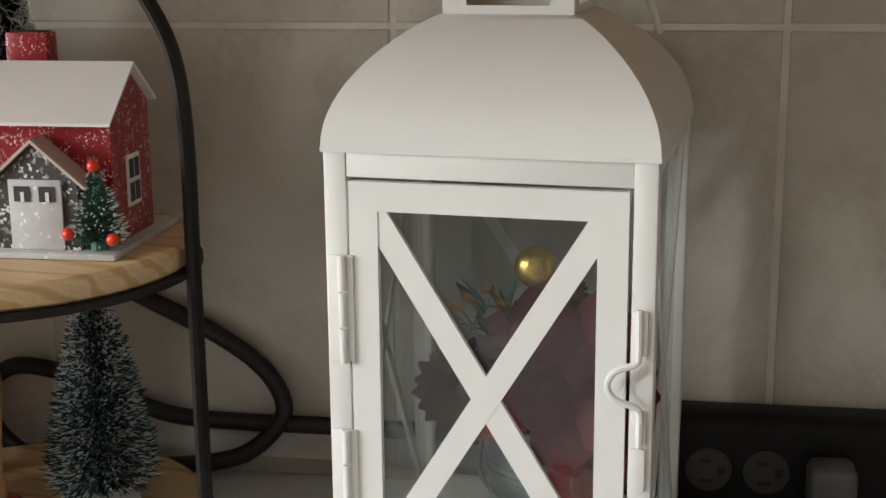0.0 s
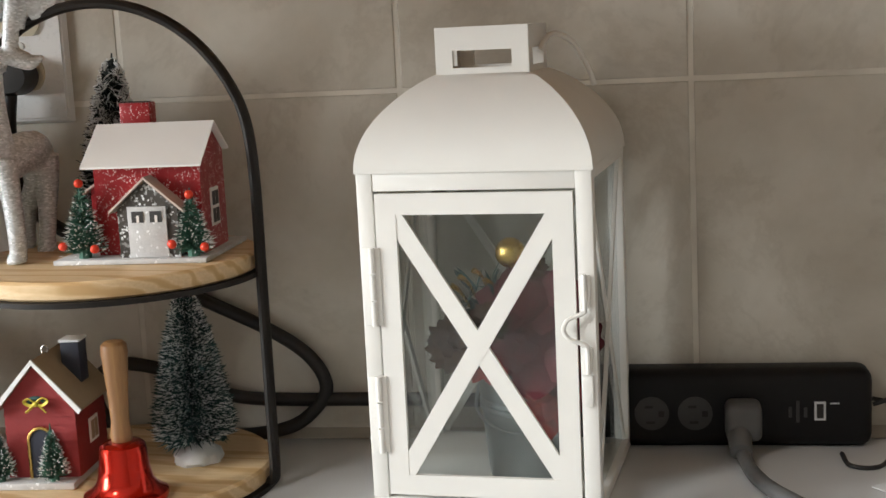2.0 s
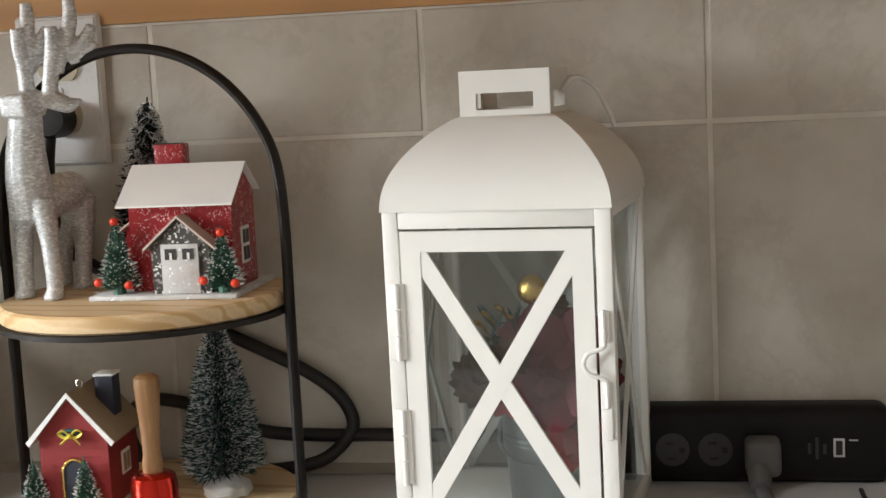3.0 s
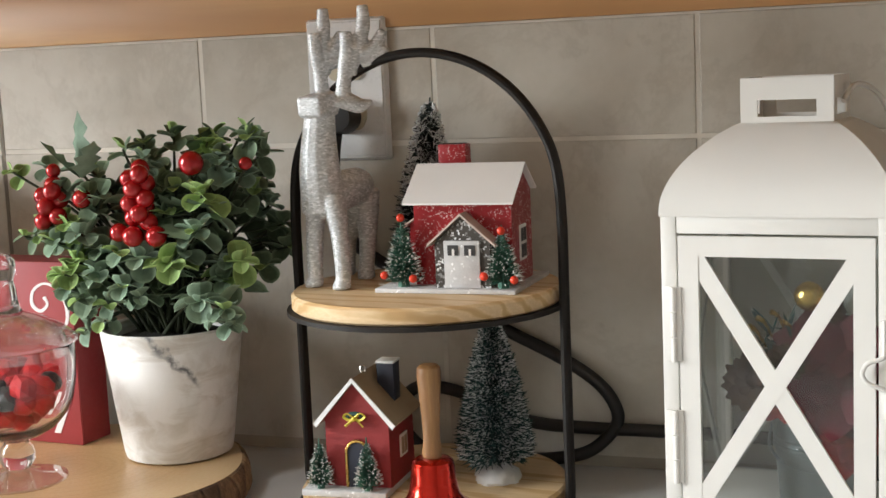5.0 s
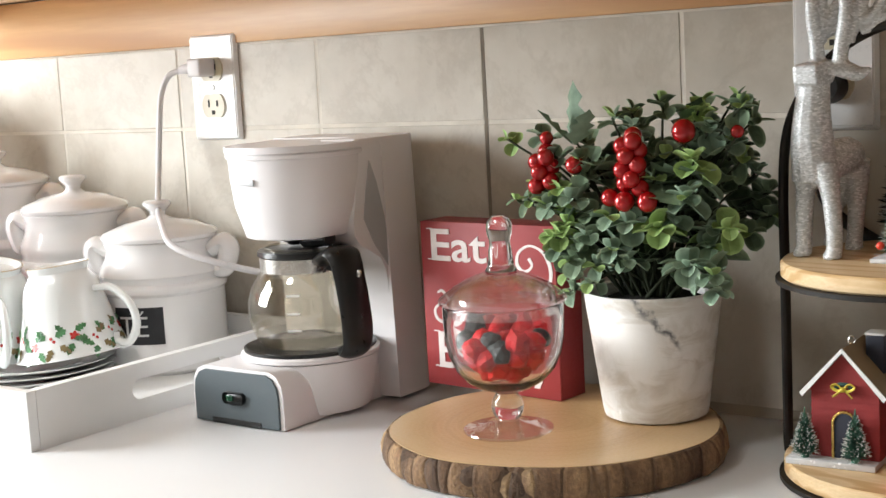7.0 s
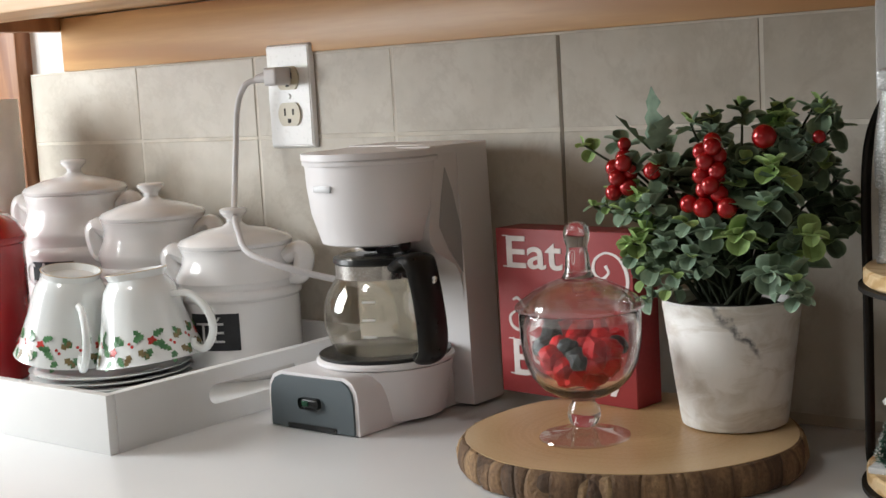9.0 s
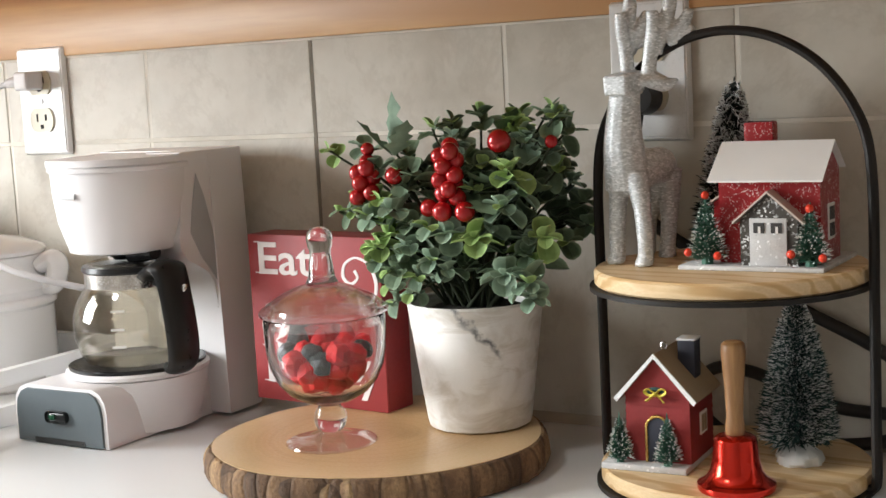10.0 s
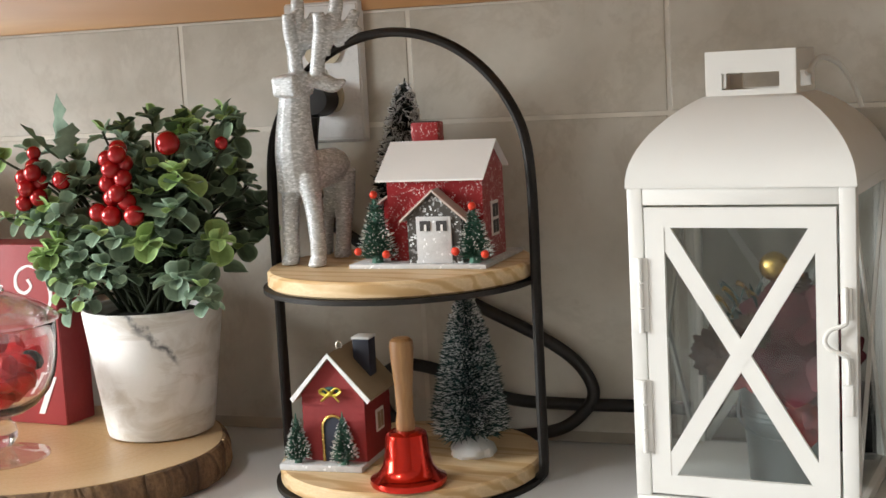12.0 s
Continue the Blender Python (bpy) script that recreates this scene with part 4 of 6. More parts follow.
for x, y, h, r, sd in ((0.0205, -0.138, 0.052, 0.0158, 11), (0.0930, -0.139, 0.043, 0.0150, 12)):
    t = mini_tree(H1, x, y, 0.003, h, r, sd)
    for bx, bz in ((0.0, h - 0.004), (-0.0105, 0.009), (0.0105, 0.007)):
        part("bead", ball((x + bx, y - 0.0095 + (0.008 if bz > 0.02 else 0), bz + 0.003), 0.0029, 12), ORANGE_BALL, t, "shiny red bead")
part("bead", ball((0.081, -0.146, 0.012), 0.0026, 12), ORANGE_BALL, H1, "shiny red bead")

# ---- red clapboard house on the lower shelf ----
H2 = thing("wooden_house", pose(-0.0155, -0.1290, 0.0152, 0, 0, 3), "red clapboard ornament house with kraft roof", "model house", "model houses")
part("board", box(-0.0390, 0.0240, -0.037, 0.036, 0.0, 0.0045, 0.0006), SNOW_BOARD, H2)
hw, yf, yb, ze, zr = 0.0235, -0.0240, 0.0290, 0.0535, 0.0800
part("core", prism([(-hw + 0.001, 0.0046), (hw - 0.001, 0.0046), (hw - 0.001, ze), (0, zr - 0.001), (-hw + 0.001, ze)], yf + 0.001, yb), HOUSE_RED, H2, smooth=False)
nb, bh = 13, (zr - 0.0046) / 13
for i in range(nb):
    za, zb = 0.0046 + i * bh, 0.0046 + (i + 1) * bh
    half = lambda z: hw if z <= ze else hw * (zr - z) / (zr - ze)
    poly = [(-half(za), za), (half(za), za)]
    if za < ze < zb:
        poly += [(hw, ze), (half(zb), zb), (-half(zb), zb), (-hw, ze)]
    else:
        poly += [(half(zb), zb), (-half(zb), zb)]
    if half(zb) < 1e-5:
        poly = poly[:-1]
    bm = prism(poly, yf - 0.0008, yf + 0.001)
    for v in bm.verts:
        if v.co.y < yf and abs(v.co.z - zb) < 1e-6:
            v.co.y += 0.0007
    part("board_plank", bm, HOUSE_RED, H2, smooth=False)
    if zb <= ze + bh * 0.6:
        for s in (-1, 1):
            bm = box(*sorted((s * hw, s * (hw - 0.001))), yf, yb, za, min(zb, ze))
            for v in bm.verts:
                if abs(v.co.x) > hw - 1e-5 and v.co.z < (za + zb) / 2:
                    v.co.x += s * 0.0006
            part("board_plank", bm, HOUSE_RED, H2, smooth=False)
for s in (-1, 1):
    e, n = Vector((s * (hw + 0.0048), ze - 0.0050)), Vector((s * 0.0017, 0.0014))
    RF = part("roof", prism([(0, zr + 0.0008), (0, zr + 0.0034), (e.x + n.x, e.y + 0.0020), (e.x, e.y - 0.0002)], yf - 0.0050, yb + 0.003), KRAFT, H2, "pale kraft brown roof", smooth=False)
    part("snow_edge", prism([(0, zr + 0.0006), (0, zr + 0.0040), (e.x + n.x + s * 0.0004, e.y + 0.0022), (e.x, e.y - 0.0006)], yf - 0.0064, yf - 0.0051), SNOW, RF, "white snow edge", smooth=False)
C = part("chimney", box(0.0080, 0.0205, 0.000, 0.014, 0.060, 0.0880, 0.0004), SLATE, H2, "dark slate chimney")
part("snow_cap", box(0.0072, 0.0213, -0.0008, 0.0148, 0.0881, 0.0898, 0.0005), SNOW, C)
part("hanging_ring", tube([(0.0022 * math.cos(a), yf + 0.018 + 0.0004 * math.sin(a), zr + 0.0052 + 0.0026 * math.sin(a)) for a in np.linspace(-1.4, 4.9, 12)], 0.0005, 6), STEEL, H2)
arch = [(-0.0082, 0.0046), (-0.0082, 0.0290)] + [(-0.0082 * math.cos(a), 0.0290 + 0.0090 * math.sin(a)) for a in np.linspace(0.2, math.pi - 0.2, 11)] + [(0.0082, 0.0290), (0.0082, 0.0046)]
D = part("door", prism(arch, yf - 0.0018, yf - 0.0009), SLATE, H2, "dark arched door", smooth=False)
part("door_arch", tube([(x, yf - 0.0020, z) for x, z in arch], 0.0011, 8, None, 2), GOLD, D, "gold door surround")
B = part("wreath", tube([(-0.0062, yf - 0.0022, 0.0540), (-0.003, yf - 0.003, 0.0575), (0.003, yf - 0.003, 0.0575), (0.0062, yf - 0.0022, 0.0540)], 0.0016, 8), NEEDLE, H2)
RIBBON = plain("yellow_ribbon", (0.62, 0.50, 0.06), 0.4, 0.3)
for pts in (((0, 0.0545), (-0.0045, 0.0580), (-0.0078, 0.0560), (-0.0040, 0.0535), (0, 0.0545)), ((0, 0.0545), (0.0045, 0.0585), (0.0080, 0.0565), (0.0040, 0.0535), (0, 0.0545)), ((0, 0.0545), (-0.0035, 0.0518), (-0.0070, 0.0490)), ((0, 0.0545), (0.0035, 0.0520), (0.0065, 0.0488))):
    part("bow_loop", tube([(x, yf - 0.0046, z) for x, z in pts], 0.0011, 6, None, 4, 0.5), RIBBON, B, "yellow gold ribbon bow")
part("bow_knot", ball((0, yf - 0.0050, 0.0546), 0.0019, 12), RIBBON, B)
W2 = part("window", box(hw + 0.0006, hw + 0.0016, -0.004, 0.0110, 0.0210, 0.0370), WHITE_CARD, H2, "cream window on the side")
part("pane", box(hw + 0.0016, hw + 0.0019, -0.0022, 0.0029, 0.0230, 0.0350), KRAFT, W2)
part("pane", box(hw + 0.0016, hw + 0.0019, 0.0041, 0.0092, 0.0230, 0.0350), KRAFT, W2)
mini_tree(H2, -0.0265, -0.0310, 0.0045, 0.036, 0.0108, 21)
mini_tree(H2, 0.0092, -0.0315, 0.0045, 0.038, 0.0112, 22)

# ---- hand bell ----
BE = thing("hand_bell", pose(0.0520, -0.181, 0.0152), "shiny red hand bell with turned wooden handle", "bell")
part("body", lathe([(0, 0.0372), (0.007, 0.0378), (0.0115, 0.0372), (0.0138, 0.0355), (0.0146, 0.032), (0.0154, 0.022), (0.0172, 0.0135), (0.0205, 0.0085), (0.0240, 0.0062), (0.0260, 0.0050), (0.0264, 0.0030), (0.0256, 0.0006), (0.0240, 0.0), (0.0228, 0.0015), (0.0185, 0.009), (0.0150, 0.018), (0.0130, 0.032), (0, 0.0360)], 56), BELL_RED, BE)
part("handle", lathe([(0, 0.0376), (0.0062, 0.0380), (0.0068, 0.042), (0.0056, 0.050), (0.0062, 0.066), (0.0076, 0.085), (0.0083, 0.094), (0.0078, 0.0990), (0.0058, 0.1008), (0, 0.1012)], 28), HANDLE_WOOD, BE)

# ---- power strip, cords and wall outlets ----
PS = thing("power_strip", pose(0.418, 0, 0), "black plastic power strip lying against tiled wall", "power strip")
part("body", box(-0.105, 0.105, -0.032, -0.003, 0.0, 0.055, 0.009, 4), STRIP, PS)
for x in (-0.043, -0.0135):
    S = part("socket", turned(lathe([(0, 0), (0.0118, 0), (0.0118, 0.0008), (0, 0.0012)], 32), pose(x, -0.0318, 0.025, 90, 0, 0)), SOCKET, PS)
    for dx, dz, w, h in ((-0.002, 0.005, 0.0055, 0.0018), (-0.001, -0.006, 0.006, 0.0018), (0.0065, 0.0, 0.004, 0.004)):
        part("slot", box(x + dx - w / 2, x + dx + w / 2, -0.0338, -0.0331, 0.025 + dz - h / 2, 0.025 + dz + h / 2), SLOT, S)
U = part("usb_port", box(0.066, 0.0735, -0.0330, -0.0322, 0.020, 0.0330), CHALK, PS, "pale usb port")
part("usb_slot", box(0.0675, 0.0720, -0.0334, -0.0330, 0.0215, 0.0315), SLOT, U)
for x, z0, z1 in ((0.049, 0.022, 0.0295), (0.054, 0.0185, 0.0335), (0.0592, 0.022, 0.0290)):
    part("printed_bar", box(x, x + 0.0022, -0.0327, -0.0322, z0, z1), SOCKET, PS)
part("printed_bar", box(0.0765, 0.0825, -0.0327, -0.0322, 0.0312, 0.0322), CHALK, PS)
PG = thing("grey_power_plug", pose(0.436, -0.032, 0.024), "grey plug in the power strip, cord trailing forward", "plug")
part("body", box(-0.012, 0.012, -0.024, -0.0005, -0.013, 0.013, 0.005, 3), GREY_PLUG, PG)
part("collar", turned(lathe([(0, 0), (0.0085, 0), (0.0075, 0.020), (0.0055, 0.021), (0, 0.021)], 20), pose(-0.003, -0.016, -0.006, 120, 0, 0)), GREY_PLUG, PG)
part("cord", tube([(-0.003, -0.022, -0.014), (-0.001, -0.036, -0.0185), (0.004, -0.075, -0.0185), (0.020, -0.115, -0.0185), (0.07, -0.19, -0.0185), (0.16, -0.24, -0.0185)], 0.0050, 12), GREY_PLUG, PG)
part("lead", tube([(0.524 - 0.436, 0.010, 0.004), (0.105, 0.006, 0.010), (0.115, 0.004, 0.006), (0.108, -0.004, -0.006), (0.092, -0.03, -0.022), (0.080, -0.045, -0.0225), (0.066, -0.04, -0.0225), (0.064, -0.016, -0.0225)], 0.0016, 8), CABLE, PG)
solid("thin_black_lead", tube([(0.524, -0.018, 0.031), (0.548, -0.020, 0.0255), (0.60, -0.02, 0.006), (0.72, -0.03, 0.0018), (0.9, -0.06, 0.0018)], 0.0016, 8), CABLE, Matrix(), "thin black lead beside the power strip", "cable")
FL = thing("printed_leaflet", pose(0.60, -0.11, 0.0006, 0, 0, 35), "white printed leaflet lying on the worktop", "leaflet")
part("sheet", box(-0.075, 0.075, -0.05, 0.05, 0.0, 0.0006), PAPER, FL)
for i in range(12):
    part("printed_bar", box(-0.066, 0.066 - 0.018 * (i % 3), 0.040 - 0.0075 * i, 0.0425 - 0.0075 * i, 0.0007, 0.0009), INK, FL)

cord = [(0.335, -0.016, 0.030), (0.26, -0.013, 0.030), (0.171, -0.012, 0.031), (0.117, -0.012, 0.031), (0.071, -0.012, 0.034), (0.030, -0.013, 0.050), (0.006, -0.015, 0.058), (-0.018, -0.016, 0.0595), (-0.034, -0.016, 0.046), (-0.030, -0.018, 0.022), (-0.005, -0.022, 0.0065), (0.040, -0.023, 0.006), (0.085, -0.022, 0.0075), (0.118, -0.018, 0.014), (0.138, -0.014, 0.032), (0.1395, -0.012, 0.047), (0.126, -0.011, 0.066), (0.097, -0.011, 0.085), (0.049, -0.011, 0.108), (-0.004, -0.012, 0.136), (-0.050, -0.012, 0.160), (-0.073, -0.013, 0.178), (-0.082, -0.018, 0.205), (-0.078, -0.026, 0.240), (-0.074, -0.028, 0.262)]
XC = thing("extension_cord", pose(0, 0, 0), "thick black extension cord looped against the tiles", "cable")
part("cord", tube(cord, 0.0050, 12), CABLE, XC)


def outlet(m, label):
    O = thing("wall_outlet", m, label, "outlet", "wall outlets")
    bm = box(-0.035, 0.035, -0.0062, 0.0, 0.0, 0.114)
    for v in bm.verts:
        if v.co.y < -0.003:
            v.co.x *= 0.90
            v.co.z = 0.057 + (v.co.z - 0.057) * 0.94
    bmesh.ops.bevel(bm, geom=bm.edges[:], offset=0.0012, segments=2, affect="EDGES")
    part("plate", bm, PLATE, O)
    for z in (0.0375, 0.0765):
        pts = [(0.0165 * math.cos(a), z + max(-0.0125, min(0.0125, 0.0165 * math.sin(a)))) for a in np.linspace(0, 2 * math.pi, 33)[:-1]]
        S = part("socket", prism(pts, -0.0082, -0.0061), IVORY, O, "yellowed ivory socket", smooth=False)
        for x, dz, w, h in ((-0.0062, 0.0025, 0.0022, 0.0080), (0.0062, 0.0025, 0.0026, 0.0065), (0.0, -0.0070, 0.0046, 0.0046)):
            part("slot", box(x - w / 2, x + w / 2, -0.0086, -0.0082, z + dz - h / 2, z + dz + h / 2), SLOT, S)
    part("screw", turned(lathe([(0, 0), (0.003, 0), (0.0022, 0.001), (0, 0.0012)], 16), pose(0, -0.0062, 0.057, 90, 0, 0)), PLATE, O)
    return O


outlet(pose(-0.7535, -0.0036, 0.240), "white wall outlet with ivory sockets above coffee maker")
outlet(pose(-0.0710, -0.0036, 0.239), "white wall outlet with ivory sockets behind the stand")
part("plug", turned(lathe([(0, 0), (0.0150, 0), (0.0150, 0.010), (0.0125, 0.018), (0, 0.019)], 28, None, (0, 0, 0), 1.0, 0.9), pose(-0.0735, -0.0122, 0.2745, 90, 0, 0)), CABLE, XC)
WP = thing("white_plug", pose(-0.7535, -0.0125, 0.318), "white plug and cord of the coffee maker", "plug")
part("body", box(-0.0115, 0.0085, -0.024, 0.0, -0.009, 0.0105, 0.003, 3), CORD_WHITE, WP)
part("strain_relief", tube([(-0.010, -0.016, 0.001), (-0.020, -0.018, 0.0), (-0.026, -0.019, -0.001)], [0.0062, 0.0052, 0.0042], 12), CORD_WHITE, WP)
part("cord", tube([(-0.024, -0.019, -0.001), (-0.040, -0.024, -0.007), (-0.052, -0.026, -0.030), (-0.055, -0.030, -0.075), (-0.045, -0.045, -0.118), (-0.012, -0.078, -0.142), (0.025, -0.108, -0.156), (0.058, -0.125, -0.174), (0.100, -0.105, -0.192), (0.145, -0.050, -0.215), (0.160, -0.012, -0.238), (0.2385, -0.0055, -0.230), (0.2595, -0.0055, -0.233), (0.2695, -0.0055, -0.248), (0.2635, -0.0055, -0.268), (0.2385, -0.0055, -0.276)], 0.0033, 10), CORD_WHITE, WP)

# ---- wood slab ----
SX, SY, SR = -0.2420, -0.170, 0.130
slab = thing("wood_slab", pose(SX, SY, 0), "round live-edge wood slab with bark rim", "serving board")
g = random.Random(8)
NS, rows = 220, []
bm = bmesh.new()
levels = ((0.0, -0.004), (0.0015, 0.0), (0.008, 0.0022), (0.015, 0.0020), (0.021, 0.0004), (0.0242, -0.0022), (0.0246, -0.0042))


def edge(a, r):
    return r * (1 + 0.018 * math.sin(2 * a + 0.6) + 0.012 * math.sin(3 * a + 2.0) + 0.006 * math.sin(7 * a + 1.0))


for z, off in levels:
    row = []
    for i in range(NS):
        a = 2 * math.pi * i / NS
        n = noise.noise(Vector((9 * math.cos(a), 9 * math.sin(a), z * 40))) * 0.0016 + noise.noise(Vector((30 * math.cos(a), 30 * math.sin(a), z * 90))) * 0.0016
        r = edge(a, SR) + off + (n if off > -0.003 else 0.3 * n)
        row.append(bm.verts.new((r * math.cos(a), r * math.sin(a), z)))
    rows.append(row)
for a, b in zip(rows, rows[1:]):
    for i in range(NS):
        bm.faces.new((a[i], a[(i + 1) % NS], b[(i + 1) % NS], b[i]))
bm.faces.new(rows[0])
part("bark", bm, BARK, slab, "rough dark brown bark")
bm = bmesh.new()
top = [bm.verts.new(((edge(a, SR) - 0.0040) * math.cos(a), (edge(a, SR) - 0.0040) * math.sin(a), 0.0250)) for a in (2 * math.pi * i / NS for i in range(NS))]
low = [bm.verts.new((v.co.x, v.co.y, 0.0225)) for v in top]
bm.faces.new(top)
for i in range(NS):
    bm.faces.new((low[i], low[(i + 1) % NS], top[(i + 1) % NS], top[i]))
part("top", bm, SLAB_TOP, slab, "varnished honey brown top")

# ---- red box sign ----
SG = thing("box_sign", pose(-0.3415, -0.108, 0.0251, 0, 0, -5) @ Matrix.Diagonal((0.948, 1.0, 0.888, 1.0)), "red wooden box sign with white lettering standing on the slab", "sign")
part("box", box(-0.0775, 0.0775, 0.0012, 0.0345, 0.0, 0.1655, 0.0012), SIGN_SHADED_RED, SG)
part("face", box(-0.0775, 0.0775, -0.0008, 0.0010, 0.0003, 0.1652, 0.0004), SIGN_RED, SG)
for text, x, z, size, bold, wide in (("Eat", -0.068, 0.127, 0.040, 0.0005, 1.36), ("Be", -0.065, 0.019, 0.046, 0.0005, 1.2), ("y", 0.049, 0.022, 0.044, 0.0006, 1.1)):
    bm = turned(words(text, size, 0.0003, bold), pose(x, -0.0012, z, 90, 0, 0) @ Matrix.Diagonal((wide, 1.12, 1, 1)))
    part("lettering", bm, LETTER, SG, "white lettering", smooth=False)
for x, z, l in ((-0.0685, 0.1270, 0.006), (-0.0685, 0.1575, 0.006), (-0.0655, 0.0190, 0.006), (-0.0655, 0.0545, 0.006)):
    part("lettering", box(x - 0.0008, x + l, -0.0016, -0.0012, z, z + 0.0012), LETTER, SG, "white letter serif")
swirl = [(0.062, 0.102), (0.071, 0.112), (0.072, 0.127), (0.064, 0.141), (0.050, 0.146), (0.038, 0.139), (0.036, 0.127), (0.044, 0.121), (0.052, 0.127), (0.049, 0.134)]
part("lettering", tube([(x, -0.0010, z) for x, z in swirl], [0.0008, 0.0018, 0.0024, 0.0016, 0.0012, 0.0016, 0.0022, 0.0018, 0.0014, 0.002], 6, None, 6, 0.25, (0, 1, 0)), LETTER, SG, "white swirl")
curl = [(-0.040, 0.067), (-0.053, 0.064), (-0.062, 0.068), (-0.064, 0.077), (-0.056, 0.083), (-0.048, 0.080), (-0.047, 0.088), (-0.054, 0.096), (-0.060, 0.094)]
part("lettering", tube([(x, -0.0010, z) for x, z in curl], [0.001, 0.0016, 0.002, 0.0016, 0.0012, 0.0016, 0.0012, 0.0018, 0.0012], 6, None, 6, 0.25, (0, 1, 0)), LETTER, SG, "white ampersand curl")

# ---- glass candy jar ----
JX, JY = -0.2600, -0.2075
J = thing("candy_jar", pose(JX, JY, 0.0251), "clear glass footed candy jar with domed lid", "jar")
part("foot", lathe([(0, 0.0), (0.0335, 0.0), (0.0352, 0.0012), (0.0347, 0.0026), (0.024, 0.0040), (0.0125, 0.0066), (0.0085, 0.0088), (0.0082, 0.0100), (0, 0.0100)], 64), FOOT_GLASS, J).visible_shadow = False
part("stem", lathe([(0, 0.0101), (0.0082, 0.0102), (0.0104, 0.0118), (0.0124, 0.0160), (0.0128, 0.0200), (0.0118, 0.0245), (0.0092, 0.0285), (0.0085, 0.0300), (0, 0.0304)], 48), JAR_GLASS, J).visible_shadow = False
outer = [(0, 0.0306), (0.0088, 0.0306), (0.0110, 0.0322), (0.0200, 0.0345), (0.0300, 0.0402), (0.0382, 0.0495), (0.0432, 0.0610), (0.0457, 0.0740), (0.0465, 0.0880), (0.0466, 0.0985), (0.0460, 0.1003)]
inner = [(0.0449, 0.1003), (0.0445, 0.0985), (0.0443, 0.0880), (0.0434, 0.0745), (0.0408, 0.0620), (0.0356, 0.0508), (0.0270, 0.0422), (0.0150, 0.0385), (0, 0.0378)]
part("bowl", lathe(outer + inner, 72), BOWL_GLASS, J).visible_shadow = False
lid_out = [(0.0425, 0.0925), (0.0428, 0.1004), (0.0474, 0.1006), (0.0492, 0.1018), (0.0494, 0.1038), (0.0478, 0.1060), (0.0430, 0.1095), (0.0360, 0.1145), (0.0270, 0.1192), (0.0190, 0.1222), (0.0128, 0.1242), (0, 0.1246)]
lid_in = [(0, 0.1218), (0.0120, 0.1213), (0.0180, 0.1196), (0.0260, 0.1166), (0.0348, 0.1118), (0.0400, 0.1070), (0.0412, 0.1015), (0.0411, 0.0925), (0.0425, 0.0925)]
dome = part("lid", lathe(lid_out + lid_in, 72), LID_GLASS, J)
dome.visible_shadow = False
part("knob", lathe([(0, 0.1250), (0.0125, 0.1251), (0.0104, 0.1290), (0.0094, 0.1350), (0.0090, 0.1410), (0.0080, 0.1452), (0.0082, 0.1490), (0.0096, 0.1530), (0.0102, 0.1580), (0.0092, 0.1630), (0.0060, 0.1664), (0, 0.1676)], 40), JAR_GLASS, dome).visible_shadow = False
g = random.Random(12)
made, tries = [], 0
while len(made) < 40 and tries < 6000:
    tries += 1
    z = g.uniform(0.047, 0.074)
    lim = float(np.interp(z, (0.041, 0.049, 0.0605, 0.0745, 0.092), (0.0235, 0.033, 0.0402, 0.0438, 0.0446))) - 0.0125
    a, r = g.uniform(0, 6.283), lim * math.sqrt(g.random())
    p = Vector((r * math.cos(a), r * math.sin(a), z))
    if all((p - q).length > 0.0112 for q in made):
        made.append(p)
gem = {}
for key, mt in (("red", GEM_RED), ("black", GEM_BLACK)):
    bm = bmesh.new()
    bmesh.ops.create_icosphere(bm, subdivisions=2, radius=0.0108)
    for v in bm.verts:
        v.co *= 0.92 + 0.34 * noise.noise(v.co * 130)
    gem[key] = finish(bm, "candy", mt, False)
for i, p in enumerate(made):
    dark = p.z > 0.060 and i % 4 == 1
    ob = new("wrapped_candy", gem["black" if dark else "red"])
    ob.matrix_world = pose(JX, JY, 0.0251) @ pose(*p, g.uniform(0, 360), g.uniform(0, 360), 0) @ Matrix.Scale(g.uniform(0.8, 1.0), 4)
    tagged(ob, ("black" if dark else "red") + " foil-wrapped faceted candy inside the glass jar", "candy", "candies in the jar")

# ---- marbled pot with eucalyptus and berries ----
PX, PY = -0.1810, -0.114
pot = thing("flower_pot", pose(PX, PY, 0.0251), "white marbled ceramic flower pot", "pot")
part("body", lathe([(0, 0), (0.037, 0), (0.0405, 0.0016), (0.0416, 0.006), (0.0532, 0.094), (0.0537, 0.0985), (0.0525, 0.1005), (0.0506, 0.0995), (0.0494, 0.091), (0.048, 0.084)], 64), MARBLE, pot)
part("filling", lathe([(0.0490, 0.0885), (0.03, 0.096), (0, 0.099)], 32), SOIL, pot)

PL = thing("artificial_plant", pose(PX, PY, 0.110), "artificial eucalyptus and holly with red berries", "plant")


